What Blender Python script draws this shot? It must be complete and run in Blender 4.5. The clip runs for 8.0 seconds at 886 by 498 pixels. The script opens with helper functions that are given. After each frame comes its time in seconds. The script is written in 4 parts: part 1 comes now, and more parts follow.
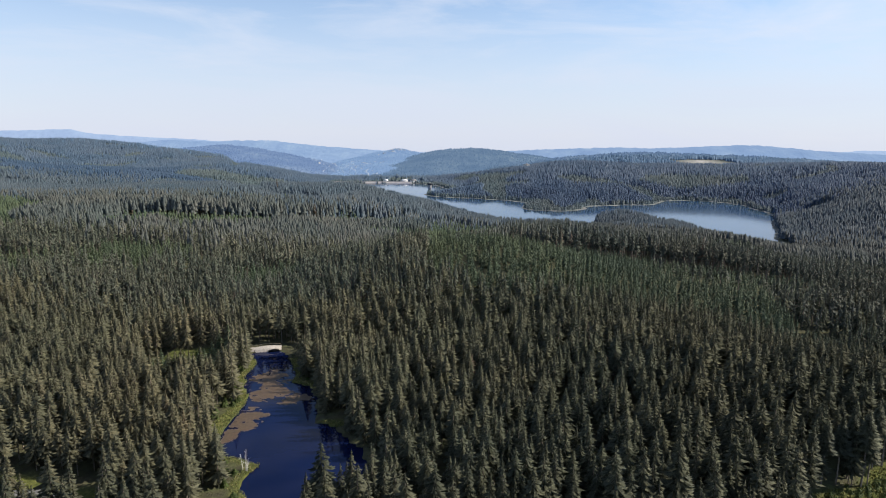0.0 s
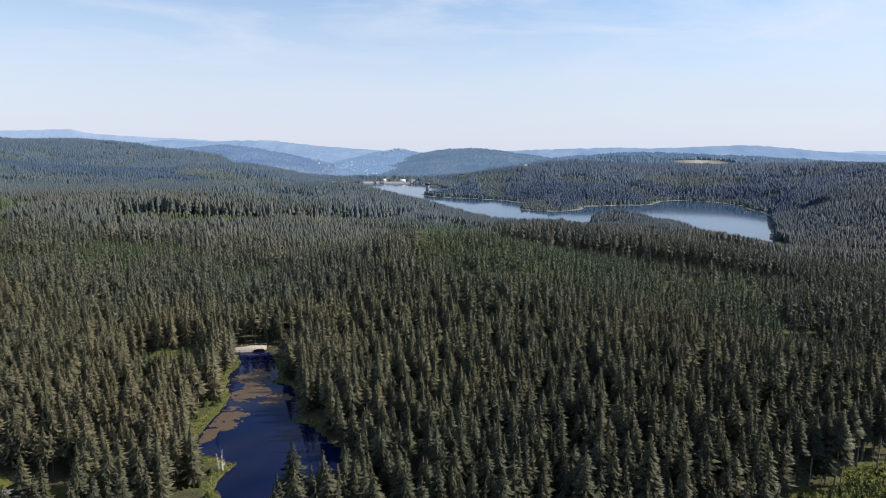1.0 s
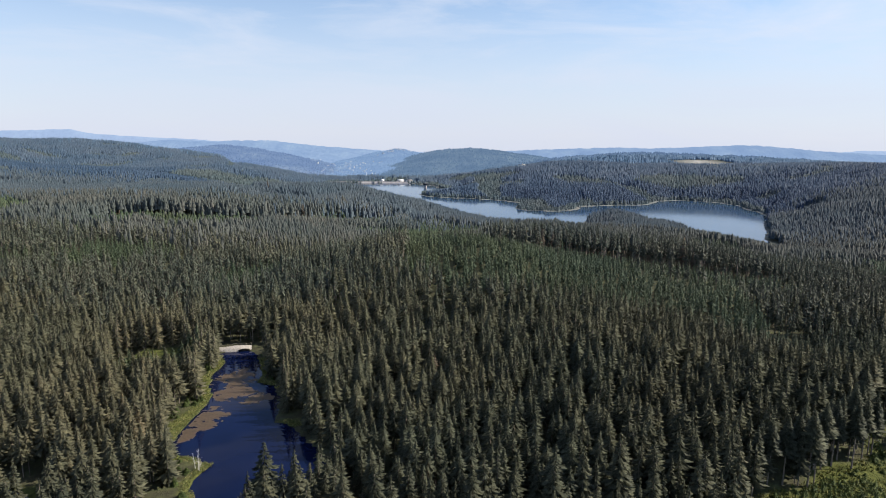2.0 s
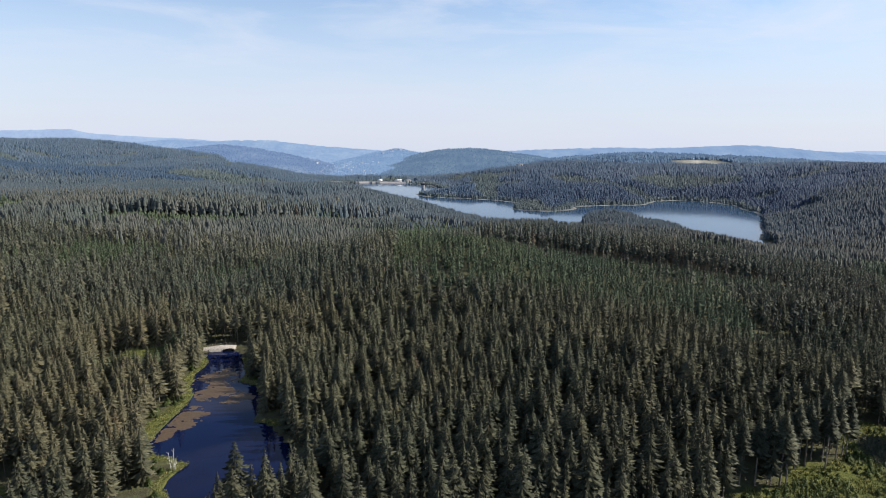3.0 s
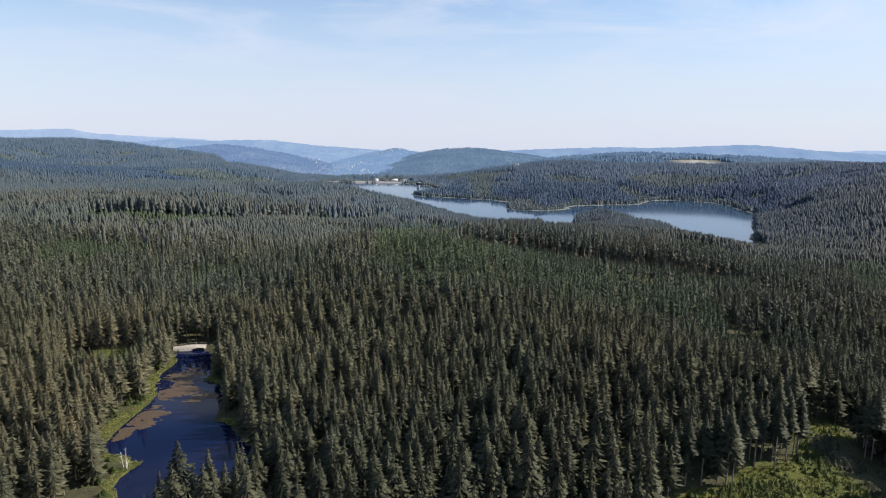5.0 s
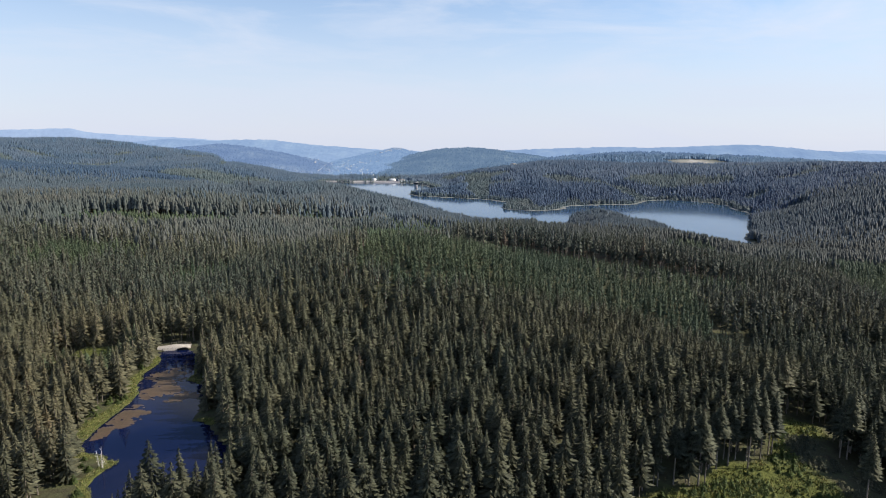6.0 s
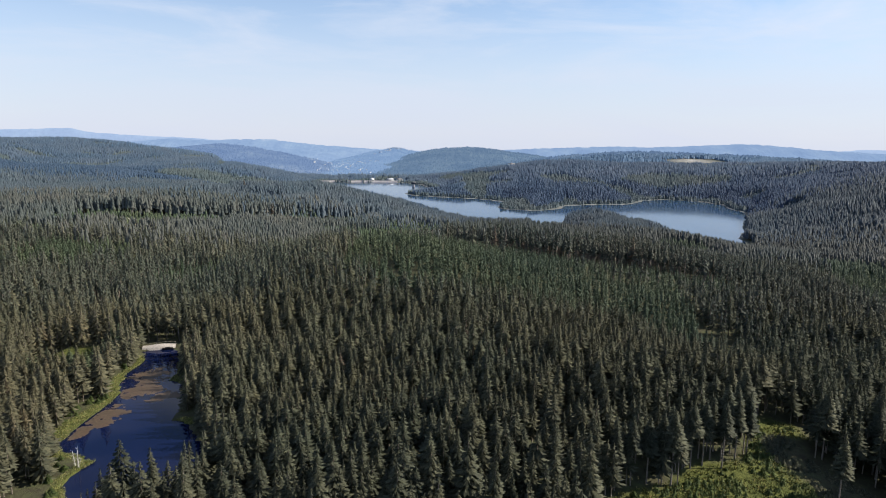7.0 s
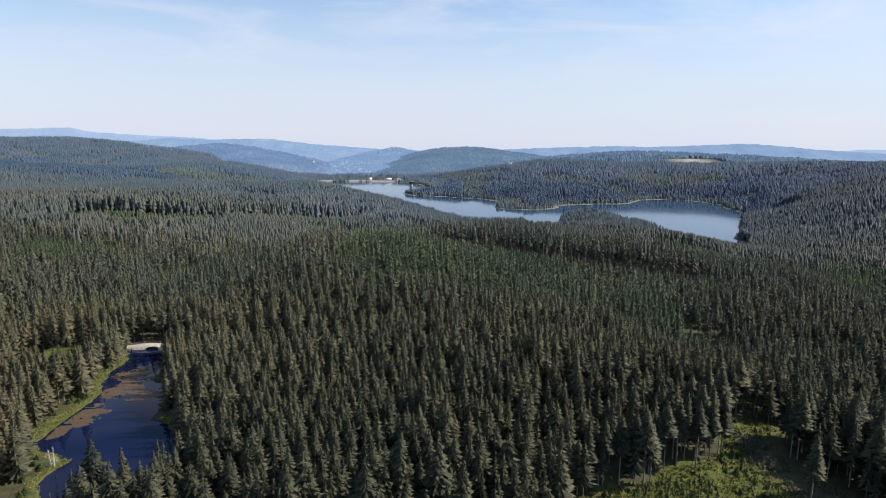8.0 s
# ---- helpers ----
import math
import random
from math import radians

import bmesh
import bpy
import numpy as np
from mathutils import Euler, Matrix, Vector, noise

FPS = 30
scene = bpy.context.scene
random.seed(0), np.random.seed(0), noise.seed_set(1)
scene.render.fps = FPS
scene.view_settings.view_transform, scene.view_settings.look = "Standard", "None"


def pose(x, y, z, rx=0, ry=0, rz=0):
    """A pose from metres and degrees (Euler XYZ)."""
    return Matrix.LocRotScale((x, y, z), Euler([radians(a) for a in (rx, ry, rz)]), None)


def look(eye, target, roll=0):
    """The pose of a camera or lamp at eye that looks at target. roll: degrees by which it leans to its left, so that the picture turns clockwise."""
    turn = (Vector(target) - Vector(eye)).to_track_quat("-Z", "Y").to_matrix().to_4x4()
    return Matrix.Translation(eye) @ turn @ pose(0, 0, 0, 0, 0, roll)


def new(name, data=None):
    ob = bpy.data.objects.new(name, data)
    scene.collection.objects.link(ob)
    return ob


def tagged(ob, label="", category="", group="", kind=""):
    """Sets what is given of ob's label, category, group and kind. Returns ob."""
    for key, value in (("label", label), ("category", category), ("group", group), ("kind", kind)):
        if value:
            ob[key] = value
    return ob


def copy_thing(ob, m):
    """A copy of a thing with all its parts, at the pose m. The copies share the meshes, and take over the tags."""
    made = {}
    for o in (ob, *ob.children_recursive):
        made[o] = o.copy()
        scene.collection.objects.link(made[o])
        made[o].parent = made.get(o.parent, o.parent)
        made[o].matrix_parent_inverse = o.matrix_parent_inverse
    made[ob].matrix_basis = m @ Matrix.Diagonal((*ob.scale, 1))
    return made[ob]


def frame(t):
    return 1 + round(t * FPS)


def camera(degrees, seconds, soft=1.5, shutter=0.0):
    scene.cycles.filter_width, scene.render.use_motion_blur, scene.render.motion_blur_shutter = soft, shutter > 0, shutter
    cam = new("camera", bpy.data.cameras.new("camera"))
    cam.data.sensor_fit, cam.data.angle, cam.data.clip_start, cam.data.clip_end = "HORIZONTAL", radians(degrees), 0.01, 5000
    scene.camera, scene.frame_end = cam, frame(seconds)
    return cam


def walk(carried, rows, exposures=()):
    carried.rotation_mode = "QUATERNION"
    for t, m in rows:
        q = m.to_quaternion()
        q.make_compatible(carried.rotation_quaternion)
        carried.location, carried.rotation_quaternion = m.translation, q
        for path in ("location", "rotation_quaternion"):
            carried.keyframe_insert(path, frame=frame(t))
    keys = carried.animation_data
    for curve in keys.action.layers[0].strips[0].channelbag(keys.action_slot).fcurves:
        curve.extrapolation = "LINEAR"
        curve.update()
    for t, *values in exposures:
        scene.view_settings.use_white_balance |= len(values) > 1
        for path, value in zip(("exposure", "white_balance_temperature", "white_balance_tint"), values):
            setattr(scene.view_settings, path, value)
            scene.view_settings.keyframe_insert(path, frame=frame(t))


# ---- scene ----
# The camera slides sideways, 105 m over a pond, at about 8 m/s. World: pond level z = 0, y ahead, x right.
cam = camera(70.0, 8.0, soft=1.0)
PATH = [  # seconds, x, y, z, yaw, pitch, lean
    (0.0, 0.00, 0.00, 105.06, 0.000, -10.211, -0.462),
    (0.5, 3.85, -0.14, 105.13, 0.038, -10.208, -0.466),
    (1.0, 7.84, -0.27, 105.19, 0.075, -10.207, -0.469),
    (1.5, 11.69, -0.39, 105.26, 0.112, -10.208, -0.473),
    (3.0, 23.88, -0.72, 105.47, 0.221, -10.219, -0.482),
    (3.5, 27.78, -0.81, 105.54, 0.257, -10.225, -0.484),
    (4.0, 31.82, -0.90, 105.61, 0.293, -10.233, -0.486),
    (4.5, 35.69, -0.97, 105.69, 0.328, -10.243, -0.488),
    (6.0, 47.84, -1.17, 105.90, 0.432, -10.281, -0.492),
    (6.5, 51.79, -1.22, 105.98, 0.467, -10.297, -0.492),
    (7.0, 55.89, -1.26, 106.05, 0.501, -10.314, -0.492),
    (7.5, 59.83, -1.29, 106.13, 0.534, -10.333, -0.492),
    (8.0, 64.00, -1.32, 106.20, 0.568, -10.353, -0.492),
]
walk(cam, [(t, pose(x, y, z, 90 + pitch, 0, yaw) @ pose(0, 0, 0, 0, 0, -lean)) for t, x, y, z, yaw, pitch, lean in PATH])

# ---- light ----
SUN_ELEVATION, SUN_AZIMUTH = 37.0, 84.0  # azimuth clockwise from straight ahead
scene.view_settings.exposure = 0.85


def make_world():
    w = bpy.data.worlds.new("sky")
    scene.world = w
    w.use_nodes = True
    nt = w.node_tree
    bg = nt.nodes["Background"]
    sky = nt.nodes.new("ShaderNodeTexSky")
    sky.sky_type, sky.sun_disc = "NISHITA", False
    sky.sun_elevation, sky.sun_rotation = radians(SUN_ELEVATION), radians(SUN_AZIMUTH)
    sky.altitude, sky.air_density, sky.dust_density, sky.ozone_density = 600, 1.0, 0.1, 3.5
    # thin high cloud, drawn out sideways
    co = nt.nodes.new("ShaderNodeTexCoord")
    mp = nt.nodes.new("ShaderNodeMapping")
    mp.inputs["Scale"].default_value = (2.2, 2.2, 13.0)
    mp.inputs["Location"].default_value = (0.3, 0.1, 0.55)
    nz = nt.nodes.new("ShaderNodeTexNoise")
    nz.inputs["Scale"].default_value, nz.inputs["Detail"].default_value, nz.inputs["Roughness"].default_value = 1.3, 7.0, 0.62
    nz.inputs["Distortion"].default_value = 0.4
    rp = nt.nodes.new("ShaderNodeMapRange")
    rp.inputs["From Min"].default_value, rp.inputs["From Max"].default_value = 0.44, 0.72
    rp.inputs["To Max"].default_value = 0.62
    mx = nt.nodes.new("ShaderNodeMix")
    mx.data_type = "RGBA"
    mx.inputs["B"].default_value = (5.6, 5.8, 6.3, 1)
    nt.links.new(co.outputs["Generated"], mp.inputs["Vector"])
    nt.links.new(mp.outputs["Vector"], nz.inputs["Vector"])
    nt.links.new(nz.outputs["Fac"], rp.inputs["Value"])
    nt.links.new(rp.outputs["Result"], mx.inputs["Factor"])
    nt.links.new(sky.outputs["Color"], mx.inputs["A"])
    # pale haze low over the horizon
    sep = nt.nodes.new("ShaderNodeSeparateXYZ")
    low = nt.nodes.new("ShaderNodeMapRange")
    low.interpolation_type = "SMOOTHERSTEP"
    low.inputs["From Min"].default_value, low.inputs["From Max"].default_value = 0.34, -0.06
    low.inputs["To Max"].default_value = 0.9
    hz = nt.nodes.new("ShaderNodeMix")
    hz.data_type = "RGBA"
    hz.inputs["B"].default_value = (4.15, 4.5, 5.5, 1)
    nt.links.new(co.outputs["Generated"], sep.inputs["Vector"])
    nt.links.new(sep.outputs["Z"], low.inputs["Value"])
    nt.links.new(low.outputs["Result"], hz.inputs["Factor"])
    nt.links.new(mx.outputs["Result"], hz.inputs["A"])
    nt.links.new(hz.outputs["Result"], bg.inputs["Color"])
    bg.inputs["Strength"].default_value = 0.089
    sun = new("sun", bpy.data.lights.new("sun", "SUN"))
    sun.data.energy, sun.data.angle, sun.data.color = 3.9, radians(0.6), (1.0, 0.92, 0.79)
    a, e = radians(SUN_AZIMUTH), radians(SUN_ELEVATION)
    d = Vector((math.sin(a) * math.cos(e), math.cos(a) * math.cos(e), math.sin(e)))
    sun.matrix_world = look(d * 400 + Vector((0, 300, 0)), (0, 300, 0))


make_world()

# ---- materials ----
def material(name, rough=0.9, spec=0.2):
    m = bpy.data.materials.new(name)
    m.use_nodes = True
    b = m.node_tree.nodes["Principled BSDF"]
    b.inputs["Roughness"].default_value = rough
    b.inputs["Specular IOR Level"].default_value = spec
    return m, m.node_tree, b


def node(nt, kind, **values):
    n = nt.nodes.new(kind)
    for key, value in values.items():
        n.inputs[key.replace("_", " ")].default_value = value
    return n


def ramp(nt, source, stops):
    r = nt.nodes.new("ShaderNodeValToRGB")
    e = r.color_ramp.elements
    while len(e) < len(stops):
        e.new(0.5)
    for k, (p, c) in enumerate(stops):
        e[k].position, e[k].color = p, (*c, 1)
    nt.links.new(source, r.inputs["Fac"])
    return r.outputs["Color"]


def mix(nt, a, b, fac, blend="MIX"):
    m = nt.nodes.new("ShaderNodeMix")
    m.data_type, m.blend_type = "RGBA", blend
    for key, v in (("A", a), ("B", b), ("Factor", fac)):
        if isinstance(v, bpy.types.NodeSocket):
            nt.links.new(v, m.inputs[key])
        elif isinstance(v, tuple):
            m.inputs[key].default_value = (*v, 1)
        else:
            m.inputs[key].default_value = v
    return m.outputs["Result"]


def maths(nt, op, a, b):
    m = nt.nodes.new("ShaderNodeMath")
    m.operation = op
    for k, v in enumerate((a, b)):
        if isinstance(v, bpy.types.NodeSocket):
            nt.links.new(v, m.inputs[k])
        else:
            m.inputs[k].default_value = v
    return m.outputs[0]


def noise_out(nt, scale, detail=4.0, rough=0.55):
    g = nt.nodes.new("ShaderNodeNewGeometry")
    n = node(nt, "ShaderNodeTexNoise", Scale=scale, Detail=detail, Roughness=rough)
    nt.links.new(g.outputs["Position"], n.inputs["Vector"])
    return n.outputs["Fac"]


def foliage(name, dark, green, light, brown, amount=1.0, fine=True):
    """Needle foliage: one tone a tree, a shade a branch, and patches of the stand."""
    m, nt, b = material(name, 0.66, 0.17)
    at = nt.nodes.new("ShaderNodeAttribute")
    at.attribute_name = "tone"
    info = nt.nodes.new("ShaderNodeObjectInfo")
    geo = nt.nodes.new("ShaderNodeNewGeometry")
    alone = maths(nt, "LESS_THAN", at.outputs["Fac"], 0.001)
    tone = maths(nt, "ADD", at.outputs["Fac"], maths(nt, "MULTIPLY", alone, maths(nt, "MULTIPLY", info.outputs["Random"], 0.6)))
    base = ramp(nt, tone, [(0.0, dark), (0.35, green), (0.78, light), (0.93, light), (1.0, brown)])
    stand = ramp(nt, noise_out(nt, 0.012, 3), [(0.35, (0.84, 0.91, 0.90)), (0.65, (1.18, 1.09, 0.98))])
    twig = ramp(nt, geo.outputs["Random Per Island"], [(0.0, (0.68, 0.70, 0.70)), (1.0, (1.26, 1.25, 1.18))])
    c = mix(nt, base, stand, amount, "MULTIPLY")
    c = mix(nt, c, twig, 1.0 if fine else 0.3, "MULTIPLY")
    if not fine:
        nt.links.new(c, b.inputs["Base Color"])
        return m
    sprays = ramp(nt, noise_out(nt, 2.4, 3, 0.7), [(0.33, (0.60, 0.62, 0.60)), (0.5, (0.98, 0.98, 0.98)), (0.68, (1.30, 1.30, 1.22))])
    c = mix(nt, c, sprays, 1.0, "MULTIPLY")
    nt.links.new(c, b.inputs["Base Color"])
    # a little light comes through the needles
    thin = nt.nodes.new("ShaderNodeBsdfTranslucent")
    nt.links.new(c, thin.inputs["Color"])
    both = nt.nodes.new("ShaderNodeMixShader")
    both.inputs["Fac"].default_value = 0.38
    nt.links.new(b.outputs["BSDF"], both.inputs[1])
    nt.links.new(thin.outputs["BSDF"], both.inputs[2])
    nt.links.new(both.outputs["Shader"], nt.nodes["Material Output"].inputs["Surface"])
    return m


SPRUCE = foliage("spruce_needles", (0.061, 0.068, 0.052), (0.095, 0.099, 0.072), (0.138, 0.135, 0.095), (0.159, 0.138, 0.099))
YOUNG = foliage("young_spruce_needles", (0.065, 0.089, 0.068), (0.089, 0.117, 0.081), (0.111, 0.143, 0.093), (0.129, 0.135, 0.090))
# Needles turn bluer with distance: air haze painted into their base colours.
HAZED_MIDWOOD = foliage("hazed_hill_needles", (0.043, 0.049, 0.050), (0.058, 0.068, 0.066), (0.077, 0.084, 0.080), (0.085, 0.084, 0.080), fine=False)
SLOPEWOOD = foliage("slope_spruce_needles", (0.063, 0.073, 0.068), (0.094, 0.107, 0.090), (0.132, 0.140, 0.112), (0.148, 0.144, 0.117))
HAZED_RIDGEWOOD = foliage("hazed_ridge_needles", (0.041, 0.057, 0.076), (0.057, 0.075, 0.100), (0.072, 0.096, 0.119), (0.078, 0.095, 0.117), fine=False)
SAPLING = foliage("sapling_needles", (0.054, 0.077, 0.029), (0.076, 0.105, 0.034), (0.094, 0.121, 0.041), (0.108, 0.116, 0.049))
HAZED_FARWOOD = foliage("hazed_distant_needles", (0.033, 0.055, 0.103), (0.040, 0.069, 0.120), (0.047, 0.080, 0.136), (0.052, 0.076, 0.130), fine=False)
HAZED_HILLWOOD = foliage("hazed_far_hill_needles", (0.057, 0.084, 0.137), (0.066, 0.098, 0.153), (0.075, 0.110, 0.162), (0.080, 0.107, 0.156), fine=False)
HAZED_FARTHESTWOOD = foliage("hazed_farthest_needles", (0.073, 0.131, 0.232), (0.083, 0.143, 0.236), (0.092, 0.153, 0.244), (0.099, 0.153, 0.239), fine=False)
HAZED_FARYOUNG = foliage("hazed_distant_young_needles", (0.059, 0.079, 0.093), (0.070, 0.094, 0.106), (0.082, 0.107, 0.116), (0.082, 0.105, 0.114), fine=False)



def bark_material(name, a, b2, scale=6.0):
    m, nt, b = material(name, 0.9, 0.15)
    c = ramp(nt, noise_out(nt, scale, 5), [(0.3, a), (0.7, b2)])
    nt.links.new(c, b.inputs["Base Color"])
    return m


BARK = bark_material("spruce_bark", (0.12, 0.095, 0.08), (0.29, 0.25, 0.215))
DEADWOOD = bark_material("weathered_dead_wood", (0.42, 0.39, 0.35), (0.66, 0.63, 0.58))


def ground_material():
    m, nt, b = material("forest_floor", 0.95, 0.1)
    floor = ramp(nt, noise_out(nt, 0.35, 6, 0.65), [(0.3, (0.050, 0.044, 0.030)), (0.55, (0.072, 0.072, 0.040)), (0.75, (0.090, 0.105, 0.045))])
    grass = ramp(nt, noise_out(nt, 0.5, 6, 0.7), [(0.28, (0.030, 0.036, 0.013)), (0.45, (0.070, 0.080, 0.022)), (0.62, (0.125, 0.130, 0.038)), (0.8, (0.19, 0.16, 0.07))])
    at = nt.nodes.new("ShaderNodeAttribute")
    at.attribute_name = "grass"
    far_floor = nt.nodes.new("ShaderNodeAttribute")
    far_floor.attribute_name = "far_floor"
    # distant floor is mixed towards the foliage colour, closing gaps between trees
    floor = mix(nt, floor, (0.045, 0.056, 0.052), far_floor.outputs["Fac"])
    sand = nt.nodes.new("ShaderNodeAttribute")
    sand.attribute_name = "sand"
    c = mix(nt, floor, grass, at.outputs["Fac"])
    shore = ramp(nt, noise_out(nt, 0.1, 4), [(0.3, (0.24, 0.225, 0.20)), (0.7, (0.42, 0.40, 0.37))])
    c = mix(nt, c, shore, sand.outputs["Fac"])
    nt.links.new(c, b.inputs["Base Color"])
    bump = node(nt, "ShaderNodeBump", Strength=0.8, Distance=0.5)
    nt.links.new(noise_out(nt, 1.2, 6, 0.7), bump.inputs["Height"])
    nt.links.new(bump.outputs["Normal"], b.inputs["Normal"])
    return m


def water_material(name, deep, wave, strength, gloss, tint, shine=0.5):
    m, nt, b = material(name, gloss, shine)
    b.inputs["IOR"].default_value = 1.33
    b.inputs["Specular Tint"].default_value = (*tint, 1)
    c = ramp(nt, noise_out(nt, 0.03, 4), [(0.3, deep), (0.7, tuple(v * 1.5 for v in deep))])
    nt.links.new(c, b.inputs["Base Color"])
    bump = node(nt, "ShaderNodeBump", Strength=strength, Distance=0.1)
    nt.links.new(noise_out(nt, wave, 4, 0.6), bump.inputs["Height"])
    nt.links.new(bump.outputs["Normal"], b.inputs["Normal"])
    return m


GROUND = ground_material()
POND_WATER = water_material("dark_peat_water", (0.003, 0.006, 0.026), 0.5, 0.003, 0.03, (0.20, 0.30, 0.66), 0.24)
LAKE_WATER = water_material("reservoir_water", (0.016, 0.042, 0.085), 0.25, 0.10, 0.08, (0.86, 0.95, 1.0))


# ---- the lie of the land ----
NEAR = [(-150, 200, 10.7), (-70, 340, 6.5), (20, 430, 28.1), (90, 370, 6.9), (130, 200, 15.3), (60, 230, 9.1), (180, 300, -0.4), (-20, 270, 0.1), (10, 160, 6.1), (-120, 290, -2.1)]
CREST = [(95, 492, 6.0), (205, 445, 8.0), (255, 405, 4.0), (-110, 745, 4.0), (-65, 935, 8.0), (5, 870, 4.0), (-130, 975, 5.0)]
MID = [(-160, 450, 1.1), (-280, 600, 15.0), (-90, 620, -5.1), (60, 560, 1.8), (190, 520, 12.0), (330, 560, -12.5), (330, 380, -0.3), (-320, 380, 14.2), (500, 740, -3.1), (-180, 740, 5.7), (0, 800, -9.9), (250, 950, -16.6), (-400, 700, 11.0)]
LAKESIDE = [(-330, 950, 3.0), (-150, 960, 38.6), (-20, 980, -23.4), (100, 800, 9.4), (-250, 1250, -31.5), (-420, 1150, 10.3), (150, 1500, -22.9), (320, 1420, -3.2), (480, 1480, -15.5), (640, 1350, -26.1), (680, 1080, -13.1), (600, 850, -16.5), (480, 700, -3.9), (800, 950, 32.6), (-60, 1900, 5.1), (120, 1950, -9.5), (-480, 1580, 33.6), (-300, 1560, -13.4), (-620, 1350, 4.6), (360, 1220, -8.6), (280, 1620, 26.4)]
FAR = [(-800, 1200, 35.6), (-1000, 1600, -31.1), (-700, 1950, 35.8), (-1150, 2050, 67.2), (350, 1800, 11.6), (650, 1750, 25.0), (950, 1600, 2.9), (1000, 1200, 50.1), (-350, 1950, -42.4), (-100, 2450, -11.3), (-450, 2600, -36.4), (-750, 2450, -12.0), (600, 2550, 30.0), (950, 2550, 19.6), (1300, 2500, 12.1), (250, 2350, -25.7), (200, 2800, -6.7), (-800, 750, 27.5), (-1350, 1500, 108.7), (900, 750, 11.5), (1250, 1800, 26.2), (-150, 2950, -31.3), (700, 2150, -19.3)]
FOLDS = [(25, 450, -1.4), (50, 390, 0.7), (95, 500, -0.9), (195, 465, -4.7), (-10, 370, 2.7), (-45, 345, -1.6), (10, 330, 0.9), (65, 275, 0.7), (135, 345, -4.0), (195, 330, -6.0), (-295, 575, -3.8), (-225, 415, -2.6), (-150, 340, -5.1), (95, 600, 1.6), (135, 515, -1.8), (275, 575, -5.1), (-175, 570, 1.6), (65, 210, -2.1), (35, 180, -2.2), (190, 225, 2.9), (240, 335, -3.6), (190, 375, 1.5), (45, 420, -1.9), (70, 415, -1.9), (155, 395, 2.9), (180, 380, 2.0), (-10, 385, 3.3), (395, 575, 4.0), (455, 655, -8.0), (550, 720, -7.0), (135, 174, -3.0)]
SADDLES = [(-260, 630, -3.2), (-200, 735, -1.1), (-135, 770, -1.4), (-80, 860, -3.1), (-115, 720, -1.3), (-225, 945, -6.4), (80, 1025, 1.4), (210, 930, 1.1), (340, 950, 3.4), (370, 815, -1.2), (-580, 955, -8.1), (335, 1005, 4.5), (-65, 855, -2.9), (-105, 750, -1.4), (-20, 965, -4.0), (60, 880, -3.0)]
SHOULDERS = [(-470, 1480, -14.0), (-610, 1850, 10.0), (-615, 1260, -5.7), (410, 1425, 9.0), (675, 1390, 1.7)]
POND = np.array([(-93, 294), (-85, 275), (-86, 258), (-79, 245), (-77, 228), (-80, 213), (-77, 200), (-71, 193), (-59, 188), (-60, 178), (-58, 170), (-54, 163), (-42, 158), (-30, 161), (-23, 171), (-21, 184), (-27, 199), (-39, 214), (-46, 219), (-51, 240), (-56, 252), (-64, 258), (-70, 283), (-80, 297)], float)
LAKE_Z = -29.0
LAKE = np.array([(-300, 1770), (-105, 1784), (-62, 1755), (-5, 1690), (25, 1560), (-48, 1440), (-25, 1392), (69, 1353), (129, 1335), (170, 1270), (148, 1170), (165, 1142), (211, 1130), (263, 1172), (287, 1221), (347, 1246), (407, 1261), (474, 1333), (518, 1360), (559, 1341), (591, 1299), (599, 1238), (573, 1074), (530, 995), (495, 932), (449, 846), (433, 780), (400, 735), (380, 780), (365, 850), (345, 940), (325, 1040), (298, 1075), (262, 1060), (235, 1000), (215, 900), (190, 866), (145, 868), (100, 890), (80, 950), (28, 1070), (-40, 1180), (-125, 1290), (-205, 1490), (-290, 1660)], float)
CLEARING = np.array([(86, 118), (91, 150), (98, 160), (109, 164), (121, 168), (130, 174), (141, 178), (151, 185), (156, 195), (159, 206), (168, 210), (177, 207), (178, 198), (174, 189), (173, 181), (181, 174), (186, 162), (187, 118)], float)


def outline_distance(poly, x, y):
    """Distance to a closed outline, negative inside."""
    best = np.full(x.shape, 1e9)
    inside = np.zeros(x.shape, bool)
    for (ax, ay), (bx, by) in zip(poly, np.roll(poly, -1, 0)):
        dx, dy = bx - ax, by - ay
        u = np.clip(((x - ax) * dx + (y - ay) * dy) / (dx * dx + dy * dy), 0, 1)
        best = np.minimum(best, np.hypot(x - ax - u * dx, y - ay - u * dy))
        cross = (ay > y) != (by > y)
        inside ^= cross & (x < ax + (y - ay) * dx / (dy if dy else 1e-9))
    return np.where(inside, -best, best)


def value_noise(x, y, size, seed):
    """Smooth random field from 0 to 1."""
    table = np.random.RandomState(seed).rand(256, 256)
    u, v = x / size, y / size
    i, j = np.floor(u).astype(int), np.floor(v).astype(int)
    f, g = u - i, v - j
    f, g = f * f * (3 - 2 * f), g * g * (3 - 2 * g)
    pick = lambda a, b: table[a % 256, b % 256]
    return (pick(i, j) * (1 - f) + pick(i + 1, j) * f) * (1 - g) + (pick(i, j + 1) * (1 - f) + pick(i + 1, j + 1) * f) * g


def smooth(e0, e1, v):
    u = np.clip((v - e0) / (e1 - e0), 0, 1)
    return u * u * (3 - 2 * u)


def wobble(x, y, size, amount, seed):
    return (value_noise(x, y, size, seed) - 0.5) * 2 * amount


